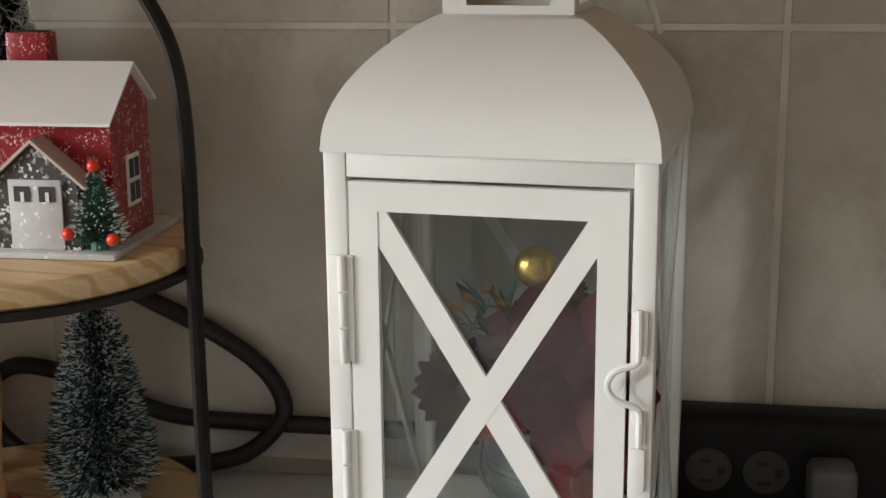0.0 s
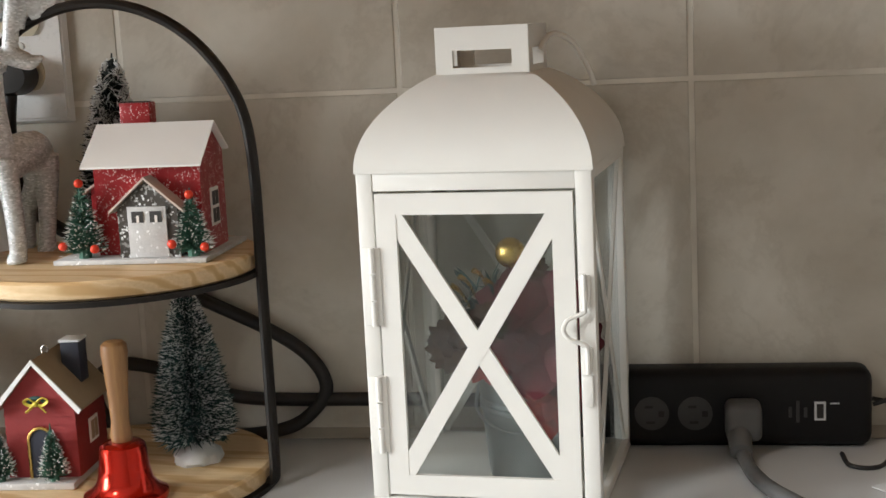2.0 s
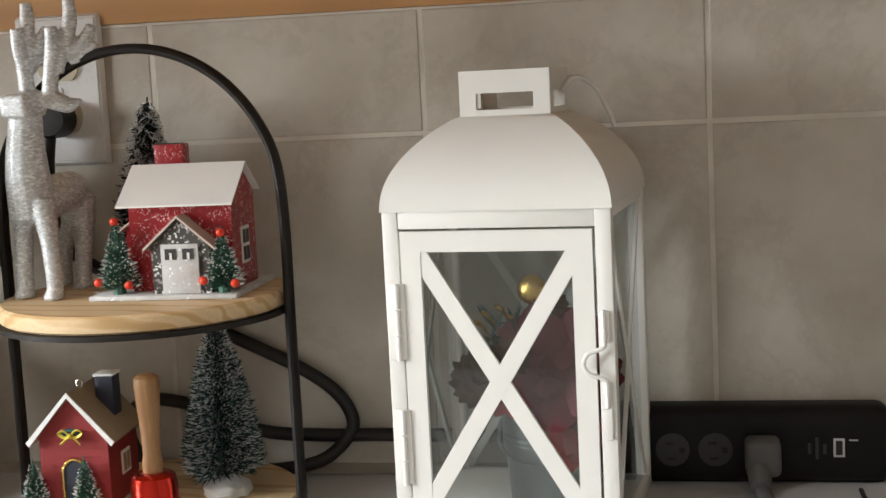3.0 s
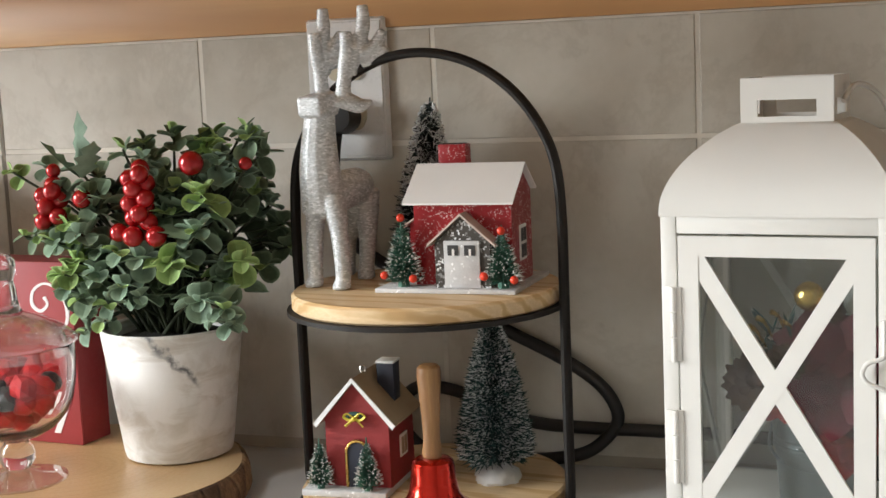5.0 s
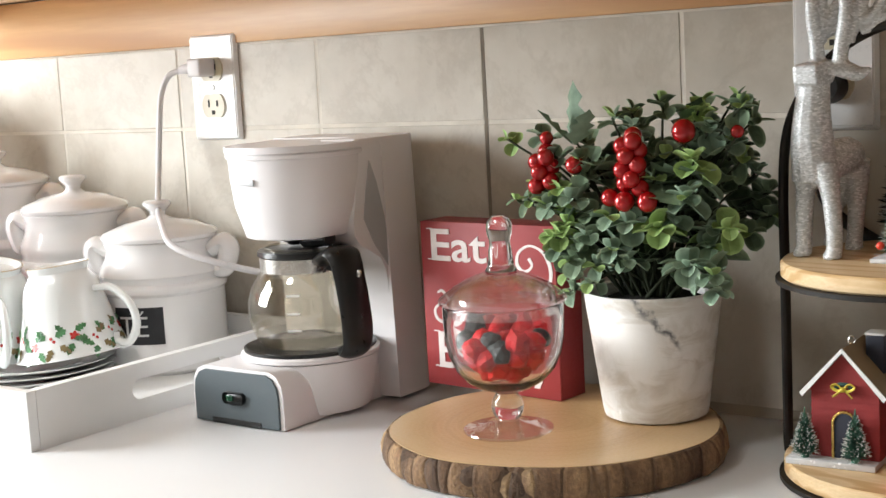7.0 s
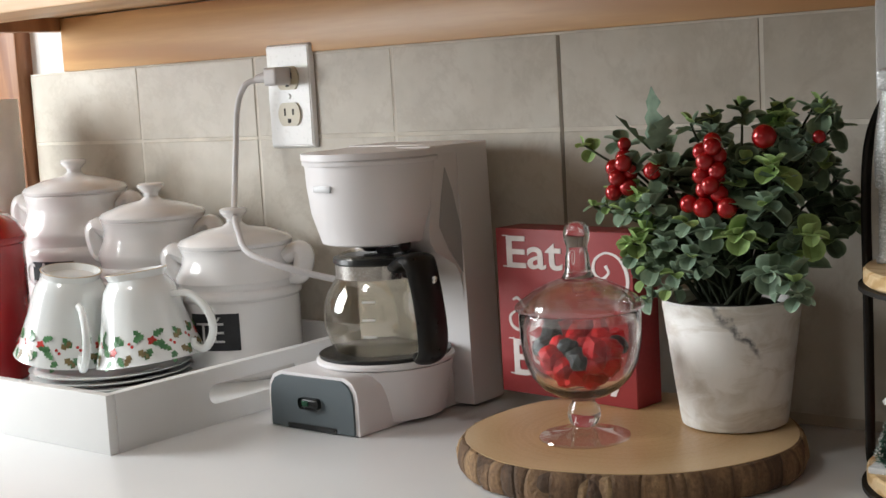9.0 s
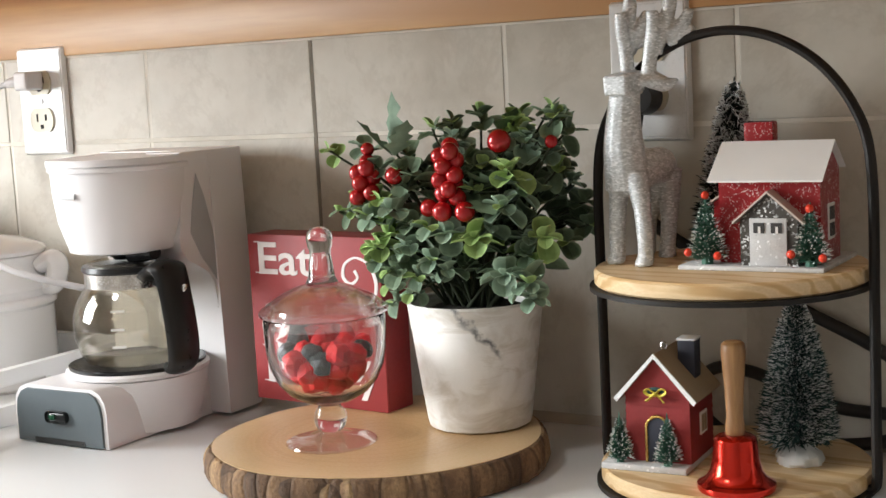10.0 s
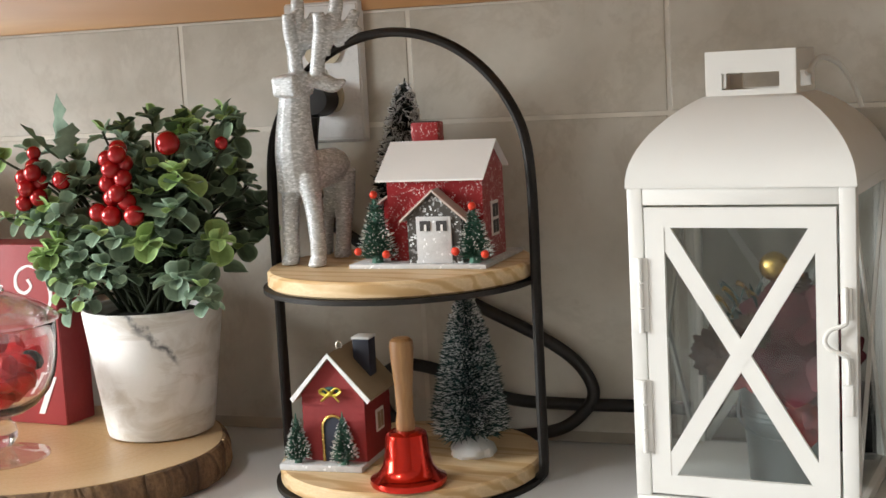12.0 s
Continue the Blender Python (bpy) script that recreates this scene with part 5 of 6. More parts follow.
def round_leaf(l, w, cup, tip=0.0):
    bm, rows = bmesh.new(), []
    rim = bm.verts.layers.float.new("rim")
    for i in range(9):
        s = 0.5 - 0.5 * math.cos(math.pi * i / 8)
        hw = w * math.sqrt(max(0.0, 1 - (2 * s - 1) ** 2)) ** 0.8 * (0.9 + 0.15 * s - tip * s) + 0.0006
        rows.append([bm.verts.new((l * s, k * hw, cup * (abs(k) ** 2) * hw - 0.25 * l * s * s * cup)) for k in (-1, -0.75, 0, 0.75, 1)])
        for k, v in zip((1, 0.75, 0, 0.75, 1), rows[-1]):
            v[rim] = max(k, abs(2 * s - 1) if s > 0.5 else 0.0)
    for a, b in zip(rows, rows[1:]):
        for k in range(4):
            bm.faces.new((a[k], a[k + 1], b[k + 1], b[k]))
    return bm


def holly_leaf(l, w):
    bm, rows = bmesh.new(), []
    ws = (0.06, 0.45, 0.95, 0.5, 0.9, 0.4, 0.7, 0.3, 0.02)
    for i, f in enumerate(ws):
        s = i / (len(ws) - 1)
        rows.append([bm.verts.new((l * s, k * w * f, 0.25 * abs(k) * w * f + 0.1 * l * s * s)) for k in (-1, 0, 1)])
    for a, b in zip(rows, rows[1:]):
        for k in range(2):
            bm.faces.new((a[k], a[k + 1], b[k + 1], b[k]))
    return bm


kinds = [finish(round_leaf(0.0172, 0.0092, 0.42), "leaf", LEAF), finish(round_leaf(0.0165, 0.0090, 0.45), "leaf", LEAF_BLUE), finish(round_leaf(0.0165, 0.0088, 0.5), "leaf", LEAF_LIME), finish(round_leaf(0.020, 0.0080, 0.3, 0.4), "leaf", LEAF)]
hol = finish(holly_leaf(0.040, 0.014), "holly_leaf", LEAF)
hol_blue = finish(holly_leaf(0.042, 0.013), "holly_leaf", LEAF_BLUE)
g = random.Random(31)


behind = {}


def place(me, name, p, d, roll, s, parent):
    q = Vector(d).normalized().to_track_quat("X", "Z").to_matrix().to_4x4()
    m = Matrix.Translation(p) @ q @ pose(0, 0, 0, roll, 0, 0) @ Matrix.Scale(s, 4)
    if p[1] > -0.0301 and name == "leaf":
        behind.setdefault(me.materials[0].name, []).append((me, m))
        return
    ob = new(name, me)
    ob.parent = parent
    ob.matrix_local = m


# rosettes of crossed leaf pairs sit on stems that fan out of the pot
def rosette(tip, d, kd, s, pairs):
    d = d.normalized()
    base = d.orthogonal().normalized()
    spin = g.uniform(0, 3)
    for j in range(pairs):
        for sg in (0, 1):
            w = Matrix.Rotation(spin + j * 1.45 + sg * math.pi + g.uniform(-0.2, 0.2), 3, d) @ base
            up = 0.12 + 0.36 * j
            size = s * (1.12 - 0.19 * j) * g.uniform(0.9, 1.1)
            me = kinds[2] if (kd == 2 or (j == pairs - 1 and g.random() < 0.3)) else kinds[kd]
            place(me, "leaf", tip + d * (0.0055 * j - 0.010), (w + d * up).normalized(), g.uniform(-15, 15), size, PL)


lime = [(0.065, -0.055, 0.119, 1.05), (0.041, -0.064, 0.071, 1.1), (0.084, -0.040, 0.069, 0.9), (-0.041, -0.055, 0.070, 1.0), (-0.059, -0.055, 0.060, 0.6), (-0.056, -0.050, 0.104, 0.6), (-0.087, -0.040, 0.089, 0.55), (-0.104, -0.040, 0.137, 0.6), (0.058, -0.030, 0.154, 0.85)]
grey = [(0.060, -0.058, 0.093, 1.0), (0.044, -0.050, 0.077, 1.0), (0.066, -0.030, 0.067, 1.0), (0.061, -0.060, 0.044, 1.0), (0.077, -0.055, 0.038, 1.1), (0.081, -0.055, 0.026, 0.8), (-0.020, -0.062, 0.028, 0.7), (0.001, -0.062, 0.054, 1.0), (0.011, -0.060, 0.046, 0.8), (-0.050, -0.045, 0.084, 0.8), (-0.076, -0.035, 0.139, 0.8), (0.066, -0.030, 0.142, 1.0), (0.077, -0.020, 0.131, 1.0), (0.066, -0.040, 0.104, 0.9), (0.013, -0.060, 0.074, 0.9), (-0.003, -0.060, 0.079, 0.9), (-0.057, -0.030, 0.014, 0.8), (-0.002, -0.020, 0.143, 0.7)]
dark = [(-0.024, -0.050, 0.079, 1.0), (-0.032, -0.050, 0.055, 1.0), (-0.028, -0.045, 0.107, 1.0), (-0.040, -0.030, 0.135, 0.8), (-0.042, -0.020, 0.120, 0.9), (-0.007, -0.010, 0.155, 0.8), (0.019, -0.010, 0.157, 1.0), (0.085, -0.015, 0.153, 1.0), (0.065, -0.030, 0.054, 1.0), (0.090, 0.020, 0.090, 0.9), (0.092, 0.020, 0.072, 0.9)]
slim = [(-0.022, -0.015, 0.150, 0.8), (0.080, -0.015, 0.163, 0.7), (0.095, -0.015, 0.147, 0.8), (0.083, -0.010, 0.118, 0.8), (-0.097, -0.040, 0.088, 0.55), (0.042, 0.010, 0.158, 0.85)]
lime += [(-0.046, -0.058, 0.098, 0.75), (-0.078, -0.040, 0.100, 0.6), (-0.050, -0.060, 0.062, 0.95)]
grey += [(-0.060, -0.055, 0.086, 0.9), (-0.034, -0.060, 0.092, 0.9), (-0.055, -0.050, 0.050, 0.9), (-0.020, -0.060, 0.064, 0.95), (-0.058, -0.045, 0.124, 0.8), (-0.016, -0.058, 0.040, 0.8)]
dark += [(-0.068, -0.048, 0.093, 0.8), (-0.036, -0.056, 0.044, 1.0), (-0.052, -0.040, 0.030, 0.8), (-0.030, -0.050, 0.118, 0.95), (0.092, -0.030, 0.158, 0.8), (0.036, -0.040, 0.120, 0.95), (0.030, -0.050, 0.105, 0.9)]
tips = [(x, y, z, kd, s) for kd, group in ((2, lime), (1, grey), (0, dark), (3, slim)) for x, y, z, s in group]
for i in range(26):
    u = (i + 0.5) / 26
    el, a = math.asin(-0.35 + 1.2 * u), 2.39996 * i
    tips.append((0.016 + 0.070 * math.cos(el) * math.cos(a), 0.002 + 0.056 * math.cos(el) * abs(math.sin(a)), 0.084 + 0.072 * math.sin(el), (0, 1, 0)[i % 3], g.uniform(0.85, 1.05)))
for x, y, z, kd, s in tips:
    tip = Vector((x, min(y, 0.072), z))
    root = Vector((0.016 * math.cos(x * 300), 0.016 * math.sin(x * 300), 0.0))
    mid = root * 0.45 + tip * 0.55 + Vector((0, 0, 0.018))
    part("stem", tube([root, mid, tip], [0.0015, 0.0012, 0.0009], 6, None, 5), STEM, PL)
    face = (tip - Vector((0.0, 0.03, 0.045))).normalized() + Vector((0.25, -0.75, 0.20))
    rosette(tip, face, kd, s, 4 if s > 0.9 else 3)
    w = (mid - root).cross(Vector((0, 0, 1))).normalized()
    place(kinds[kd], "leaf", mid, w + Vector((0, -0.3, 0.2)), g.uniform(-30, 30), 0.9, PL)
    if s > 0.9:
        place(kinds[0], "leaf", mid, Vector((0, -0.3, 0.1)) - w, g.uniform(-30, 30), 0.95, PL)
for i in range(210):
    el, a, k = g.uniform(-0.5, 1.3), g.uniform(0, 6.283), g.uniform(0.25, 0.8)
    p = Vector((0.014 + 0.074 * k * math.cos(el) * math.cos(a), max(-0.0300, -0.005 + 0.058 * k * math.cos(el) * math.sin(a)), 0.068 + 0.085 * k * math.sin(el)))
    place(kinds[0], "leaf", p, Vector((math.cos(a), math.sin(a) - 0.5, g.uniform(0.0, 0.9))), g.uniform(-60, 60), g.uniform(0.9, 1.2), PL)
for mat_name, items in behind.items():
    bm = bmesh.new()
    for me, m in items:
        own = bmesh.new()
        own.from_mesh(me)
        merge(bm, turned(own, m))
    part("foliage", bm, bpy.data.materials[mat_name], PL)["kind"] = "stuff"
for p, d, s, me in (((-0.042, -0.050, 0.132), (-0.02, -0.10, 1), 1.15, hol_blue), ((-0.042, -0.052, 0.132), (-0.6, -0.4, 0.65), 0.9, hol_blue), ((-0.040, -0.052, 0.132), (0.6, -0.4, 0.6), 0.9, hol_blue), ((0.020, -0.045, 0.112), (0.9, -0.3, -0.10), 1.3, hol), ((0.022, -0.048, 0.100), (0.7, -0.5, -0.30), 1.1, hol), ((0.030, -0.020, 0.140), (0.5, -0.2, 0.4), 0.9, hol)):
    place(me, "holly_leaf", (p[0] + 0.006, p[1], p[2]), d, g.uniform(-20, 20), s, PL)
berries = []
for cx, cy, cz, n, h in ((0.012, -0.062, 0.1195, 12, 0.038), (-0.070, -0.050, 0.1135, 8, 0.026)):
    for i in range(n):
        berries.append((cx + 0.0066 * math.sin(i * 2.4), cy + 0.0050 * math.cos(i * 2.4), cz + h / 2 - h * i / (n - 1), 0.0069))
berries += [(0.0505, -0.052, 0.141, 0.0090), (-0.040, -0.054, 0.117, 0.0072), (0.084, -0.035, 0.139, 0.005), (0.027, -0.066, 0.091, 0.0078), (0.008, -0.066, 0.091, 0.0078), (-0.007, -0.060, 0.093, 0.0070), (-0.070, -0.044, 0.137, 0.0055)]
for root, tip in (((0.004, -0.01, 0.01), (0.012, -0.060, 0.135)), ((-0.004, -0.008, 0.01), (-0.069, -0.048, 0.125)), ((0.006, -0.006, 0.01), (0.050, -0.050, 0.138)), ((0.006, 0.0, 0.01), (0.084, -0.034, 0.138)), ((-0.004, -0.008, 0.01), (-0.041, -0.050, 0.135))):
    a, c = Vector(root), Vector(tip) + Vector((0.006, 0, 0))
    part("stem", tube([a, a * 0.5 + c * 0.5 + Vector((0, 0.010, 0.012)), c], [0.0014, 0.0012, 0.0010], 6, None, 5), STEM, PL)
bmesh_ball = finish(ball((0, 0, 0), 1.0, 20), "berry", RED_BALL)
for x, y, z, r in berries:
    x += 0.006
    ob = new("berry", bmesh_ball)
    ob.parent = PL
    ob.matrix_local = Matrix.Translation((x, y, z)) @ Matrix.Scale(r, 4)

# ---- coffee maker ----
CM = thing("coffee_maker", pose(-0.540, -0.050, 0.0), "white drip coffee maker with glass carafe", "coffee maker")
prof = [(-0.055, 0.0008), (0.055, 0.0008), (0.055, 0.030), (0.0535, 0.040), (0.048, 0.048), (0.040, 0.0515), (-0.040, 0.0515), (-0.048, 0.048), (-0.0535, 0.040), (-0.055, 0.030)]
part("base", prism(prof, -0.169, -0.020), CM_WHITE, CM)
part("foot", box(-0.050, 0.050, -0.155, -0.030, 0.0, 0.0012), CM_BLACK, CM)
face = [(x * 0.92, 0.0016 + (z - 0.0008) * 0.93) for x, z in prof]
F = part("front_panel", prism(face, -0.1715, -0.1691), CM_GREY, CM, "slate grey control panel")
part("panel_arch", box(-0.030, 0.030, -0.1721, -0.1716, 0.0009, 0.0060, 0.0), CM_BLACK, F)
S = part("switch", box(-0.0125, 0.0125, -0.1740, -0.1716, 0.0205, 0.0310, 0.004, 4), CM_BLACK, F, "black rocker switch")
part("lamp_lens", box(-0.009, -0.001, -0.1749, -0.1741, 0.0232, 0.0282, 0.001), plain("dark_green_lens", (0.01, 0.06, 0.03), 0.2), S)
part("base_drum", lathe([(0, 0.0041), (0.0530, 0.0041), (0.0565, 0.020), (0.0605, 0.0400), (0.0622, 0.0475), (0.0630, 0.0514), (0, 0.0514)], 56, None, (0.017, -0.087, 0)), CM_WHITE, CM)
part("hot_plate_rim", lathe([(0, 0.0515), (0.0615, 0.0515), (0.0640, 0.0530), (0.0640, 0.0560), (0.0615, 0.0578), (0, 0.0575)], 48, None, (0.017, -0.087, 0)), CM_WHITE, CM)
part("hot_plate", lathe([(0, 0.0576), (0.0608, 0.0578), (0.0612, 0.0605), (0.0590, 0.0612), (0.055, 0.0596), (0, 0.0592)], 48, None, (0.017, -0.087, 0)), CM_BLACK, CM)
# column at the back with its sloped shoulder and water window
bm = prism([(-0.060, -0.036), (0.0725, -0.036), (0.0725, 0.004), (0.070, 0.013), (0.060, 0.020), (-0.045, 0.020), (-0.056, 0.014), (-0.060, 0.004)], 0.003, 0.246, plane="xy")
for v in bm.verts:
    if v.co.z < 0.01 and v.co.x > 0.05:
        v.co.x += 0.006
part("column", bm, CM_WHITE, CM)
col = [(-0.0362, 0.246), (-0.074, 0.246), (-0.073, 0.225), (-0.076, 0.195), (-0.081, 0.172), (-0.080, 0.160), (-0.072, 0.150), (-0.058, 0.143), (-0.046, 0.136), (-0.0395, 0.126), (-0.0366, 0.112), (-0.0362, 0.100)]
part("shoulder", prism(col, 0.034, 0.0725, plane="yz"), CM_WHITE, CM)
wg = [(-0.055, 0.226), (-0.062, 0.200), (-0.067, 0.174), (-0.054, 0.150), (-0.033, 0.124), (-0.037, 0.172), (-0.046, 0.205)]
part("water_window", prism(wg, 0.0728, 0.0736, plane="yz"), CM_LIGHT, CM, "pale grey water level window", smooth=False)
# brew basket and lid
bk = lambda k: [(0.046 * k, 0.1615), (0.050 * k, 0.163), (0.0535 * k, 0.174), (0.0585 * k, 0.190), (0.0615 * k, 0.214), (0.0625 * k, 0.2340)]
part("basket", lathe([(0, 0.1615)] + bk(1) + [(0.0645, 0.2345), (0.0650, 0.2375), (0.0635, 0.2390), (0, 0.2390)], 64, None, (0.016, -0.090, 0), 0.97, 0.97), CM_WHITE, CM)
lid = [(-0.058, 0.010), (0.066, 0.010), (0.071, -0.030)] + [(0.016 + 0.0635 * math.cos(radians(a)), -0.090 + 0.0635 * math.sin(radians(a))) for a in range(15, -196, -15)] + [(-0.060, -0.030)]
part("lid", prism(lid, 0.2392, 0.2450, plane="xy"), CM_WHITE, CM)
bx = part("badge", turned(box(-0.011, 0.011, -0.0006, 0.0006, -0.0028, 0.0028, 0.0004), pose(0.0101, -0.1500, 0.2145, -6, 0, -5)), CM_LIGHT, CM, "small grey maker badge")
part("drip_spout", lathe([(0, 0.1525), (0.008, 0.1525), (0.010, 0.1550), (0.016, 0.1570), (0.016, 0.1614), (0, 0.1614)], 24, None, (0.010, -0.088, 0)), CM_BLACK, CM)

CA = thing("carafe", pose(-0.523, -0.137, 0.0600) @ Matrix.Scale(1.2, 4), "glass coffee carafe with black handle and lid", "carafe")
cp = [(0, 0.0), (0.032, 0.0), (0.0370, 0.002), (0.0415, 0.009), (0.0455, 0.023), (0.0452, 0.036), (0.0415, 0.048), (0.0350, 0.0575), (0.0315, 0.062), (0.0312, 0.076)]
part("body", lathe(cp + [(r - 0.0016, z + 0.0006) for r, z in reversed(cp[1:])] + [(0, 0.0018)], 56), CARAFE, CA).visible_shadow = False
part("collar", lathe([(0.0316, 0.0590), (0.0345, 0.0585), (0.0345, 0.0690), (0.0316, 0.0690), (0.0316, 0.0590)], 48), STEEL, CA, "bright steel collar")
part("lid", lathe([(0, 0.0700), (0.0345, 0.0692), (0.0362, 0.0705), (0.0355, 0.0740), (0.022, 0.0752), (0.010, 0.0756), (0, 0.0756)], 48), CM_BLACK, CA)
ha = radians(-19)
hx, hy = math.cos(ha), math.sin(ha)
pr = [(0.030, 0.0665), (0.040, 0.0700), (0.054, 0.0740), (0.0605, 0.0690), (0.0650, 0.056), (0.0690, 0.040), (0.0715, 0.022), (0.0700, 0.008), (0.0625, 0.0015), (0.0555, 0.0040)]
part("handle", tube([(rr * hx, rr * hy, z) for rr, z in pr], [0.0045, 0.0055, 0.0058, 0.0052, 0.0050, 0.0050, 0.0050, 0.0048, 0.0044, 0.0034], 16, None, 6, 2.6, (-hy, hx, 0)), CM_BLACK, CA)
part("handle_clamp", box(0.026, 0.046, -0.012, 0.012, 0.0585, 0.0688, 0.002), CM_BLACK, CA)
part("handle_screw", turned(lathe([(0, 0), (0.0032, 0), (0.0026, 0.0010), (0, 0.0013)], 16), pose(0.0665, -0.0175, 0.060, 62, 0, 0)), STEEL, CA, "small steel handle screw")
part("thumb_lever", tube([(0.004 * hx, 0.004 * hy, 0.080), (0.022 * hx, 0.022 * hy, 0.083), (0.040 * hx, 0.040 * hy, 0.084)], [0.006, 0.007, 0.005], 10), CM_BLACK, CA)
for k, z in enumerate((0.018, 0.031, 0.044)):
    a = radians(-62)
    r = float(np.interp(z, [p[1] for p in cp], [p[0] for p in cp])) + 0.0003
    part("level_mark", turned(box(-0.0050, 0.0050, -0.0002, 0.0002, -0.0008, 0.0008), pose(r * math.cos(a), r * math.sin(a), z, 0, 0, 28)), COFFEE_MARK, CA)

# ---- white tray and what stands in it ----
TX0, TX1, TY0, TY1 = -1.120, -0.643, -0.364, -0.012
tray = thing("serving_tray", pose(0, 0, 0), "white wooden serving tray with cut-out handles", "tray")
part("bottom", box(TX0 + 0.010, TX1 - 0.010, TY0 + 0.010, TY1 - 0.010, 0.0005, 0.0085), TRAY, tray)
part("long_side", box(TX0, TX1, TY0, TY0 + 0.0098, 0.0, 0.0525, 0.0008), TRAY, tray)
part("long_side", box(TX0, TX1, TY1 - 0.0098, TY1, 0.0, 0.0525, 0.0008), TRAY, tray)


def slotted(x0, x1):
    """An end board with a rounded handle slot."""
    ya, yb, za, zb = TY0 + 0.010, TY1 - 0.010, 0.0, 0.0523
    c, hl, hr, zc = (TY0 + TY1) / 2, 0.052, 0.0092, 0.0280
    bm = box(x0, x1, ya, c - hl - hr, za, zb)
    box(x0, x1, c + hl + hr, yb, za, zb, bm=bm)
    up = [(c - hl - hr, zc)] + [(c - hl - hr * math.cos(t), zc + hr * math.sin(t)) for t in np.linspace(0.2, math.pi / 2, 7)] + [(c + hl + hr * math.sin(t), zc + hr * math.cos(t)) for t in np.linspace(0, math.pi / 2, 7)]
    prism(up + [(c + hl + hr, zb), (c - hl - hr, zb)], x0, x1, bm, "yz")
    prism([(y, 2 * zc - z) for y, z in up] + [(c + hl + hr, za), (c - hl - hr, za)], x0, x1, bm, "yz")
    return bm


part("end_board", slotted(TX1 - 0.0098, TX1), TRAY, tray, smooth=False)
part("end_board", slotted(TX0, TX0 + 0.0098), TRAY, tray, smooth=False)


def canister(m, r, h, text, label, lo=0.25, hi=0.53):
    """A lidded jar with two lug handles and a chalk label."""
    K = thing("canister", m, label, "canister", "ceramic canisters")
    part("body", lathe([(0, 0), (r * 0.92, 0), (r * 0.98, 0.004), (r, 0.02), (r, h * 0.60), (r * 1.045, h * 0.625), (r * 1.05, h * 0.65), (r * 1.03, h * 0.675), (r * 0.985, h * 0.69), (r * 0.985, h * 0.72), (r * 1.015, h * 0.745), (r * 1.0, h * 0.78), (r * 0.90, h * 0.87), (r * 0.875, h * 0.94), (r * 0.92, h * 0.99), (r * 0.90, h), (0, h)], 56), CERAMIC, K)
    part("lid", lathe([(0, h + 0.0004), (r * 0.93, h + 0.0004), (r * 0.95, h + 0.004), (r * 0.90, h + 0.008), (r * 0.55, h + 0.016), (r * 0.2, h + 0.020), (0.008, h + 0.024), (0.0085, h + 0.028), (0.0145, h + 0.034), (0.0150, h + 0.037), (0.012, h + 0.039), (0, h + 0.0395)], 48), CERAMIC, K)
    for s in (-1, 1):
        part("lug", tube([(s * r * 0.90, 0, h * 0.90), (s * (r + 0.008), 0, h * 0.95), (s * (r + 0.013), 0, h * 0.89), (s * (r + 0.008), 0, h * 0.76), (s * r * 0.97, 0, h * 0.74)], [0.009, 0.0105, 0.011, 0.0100, 0.008], 12, None, 5, 1.25, (0, 1, 0)), CERAMIC, K)
    if text:
        n, ha, za, zb = 12, 0.42, h * lo, h * hi
        bm = bmesh.new()
        rows = []
        for i in range(n + 1):
            a = -math.pi / 2 + ha * (2 * i / n - 1)
            rows.append([bm.verts.new(((r + o) * math.cos(a), (r + o) * math.sin(a), z)) for o, z in ((0.0002, za), (0.0011, za), (0.0011, zb), (0.0002, zb))])
        for p, q in zip(rows, rows[1:]):
            for k in range(4):
                bm.faces.new((p[k], p[(k + 1) % 4], q[(k + 1) % 4], q[k]))
        bm.faces.new(rows[0])
        bm.faces.new(rows[-1])
        B = part("chalk_label", bm, LABEL_BLACK, K, "black chalkboard label")
        bm = words(text, (zb - za) * 0.80, 0.0002, -0.0002)
        w = max(v.co.x for v in bm.verts)
        for v in bm.verts:
            a = -math.pi / 2 + (v.co.x - w / 2 - 0.005) / (r + 0.0013)
            rr = r + 0.0015 + v.co.z
            v.co = Vector((rr * math.cos(a), rr * math.sin(a), za + (zb - za) * 0.22 + v.co.y))
        part("lettering", bm, CHALK, B, "white chalk lettering", smooth=False)
    return K


canister(pose(-0.7700, -0.088, 0.0087, 0, 0, 22), 0.0640, 0.136, "TÉ", "white ceramic tea canister with chalk label")
canister(pose(-0.9050, -0.086, 0.0087, 0, 0, 22), 0.0620, 0.162, "", "medium white ceramic canister with lug handles")
canister(pose(-1.0400, -0.088, 0.0087, 0, 0, 22), 0.0640, 0.190, "CAFÉ", "tall white ceramic coffee canister with chalk label", 0.42, 0.66)


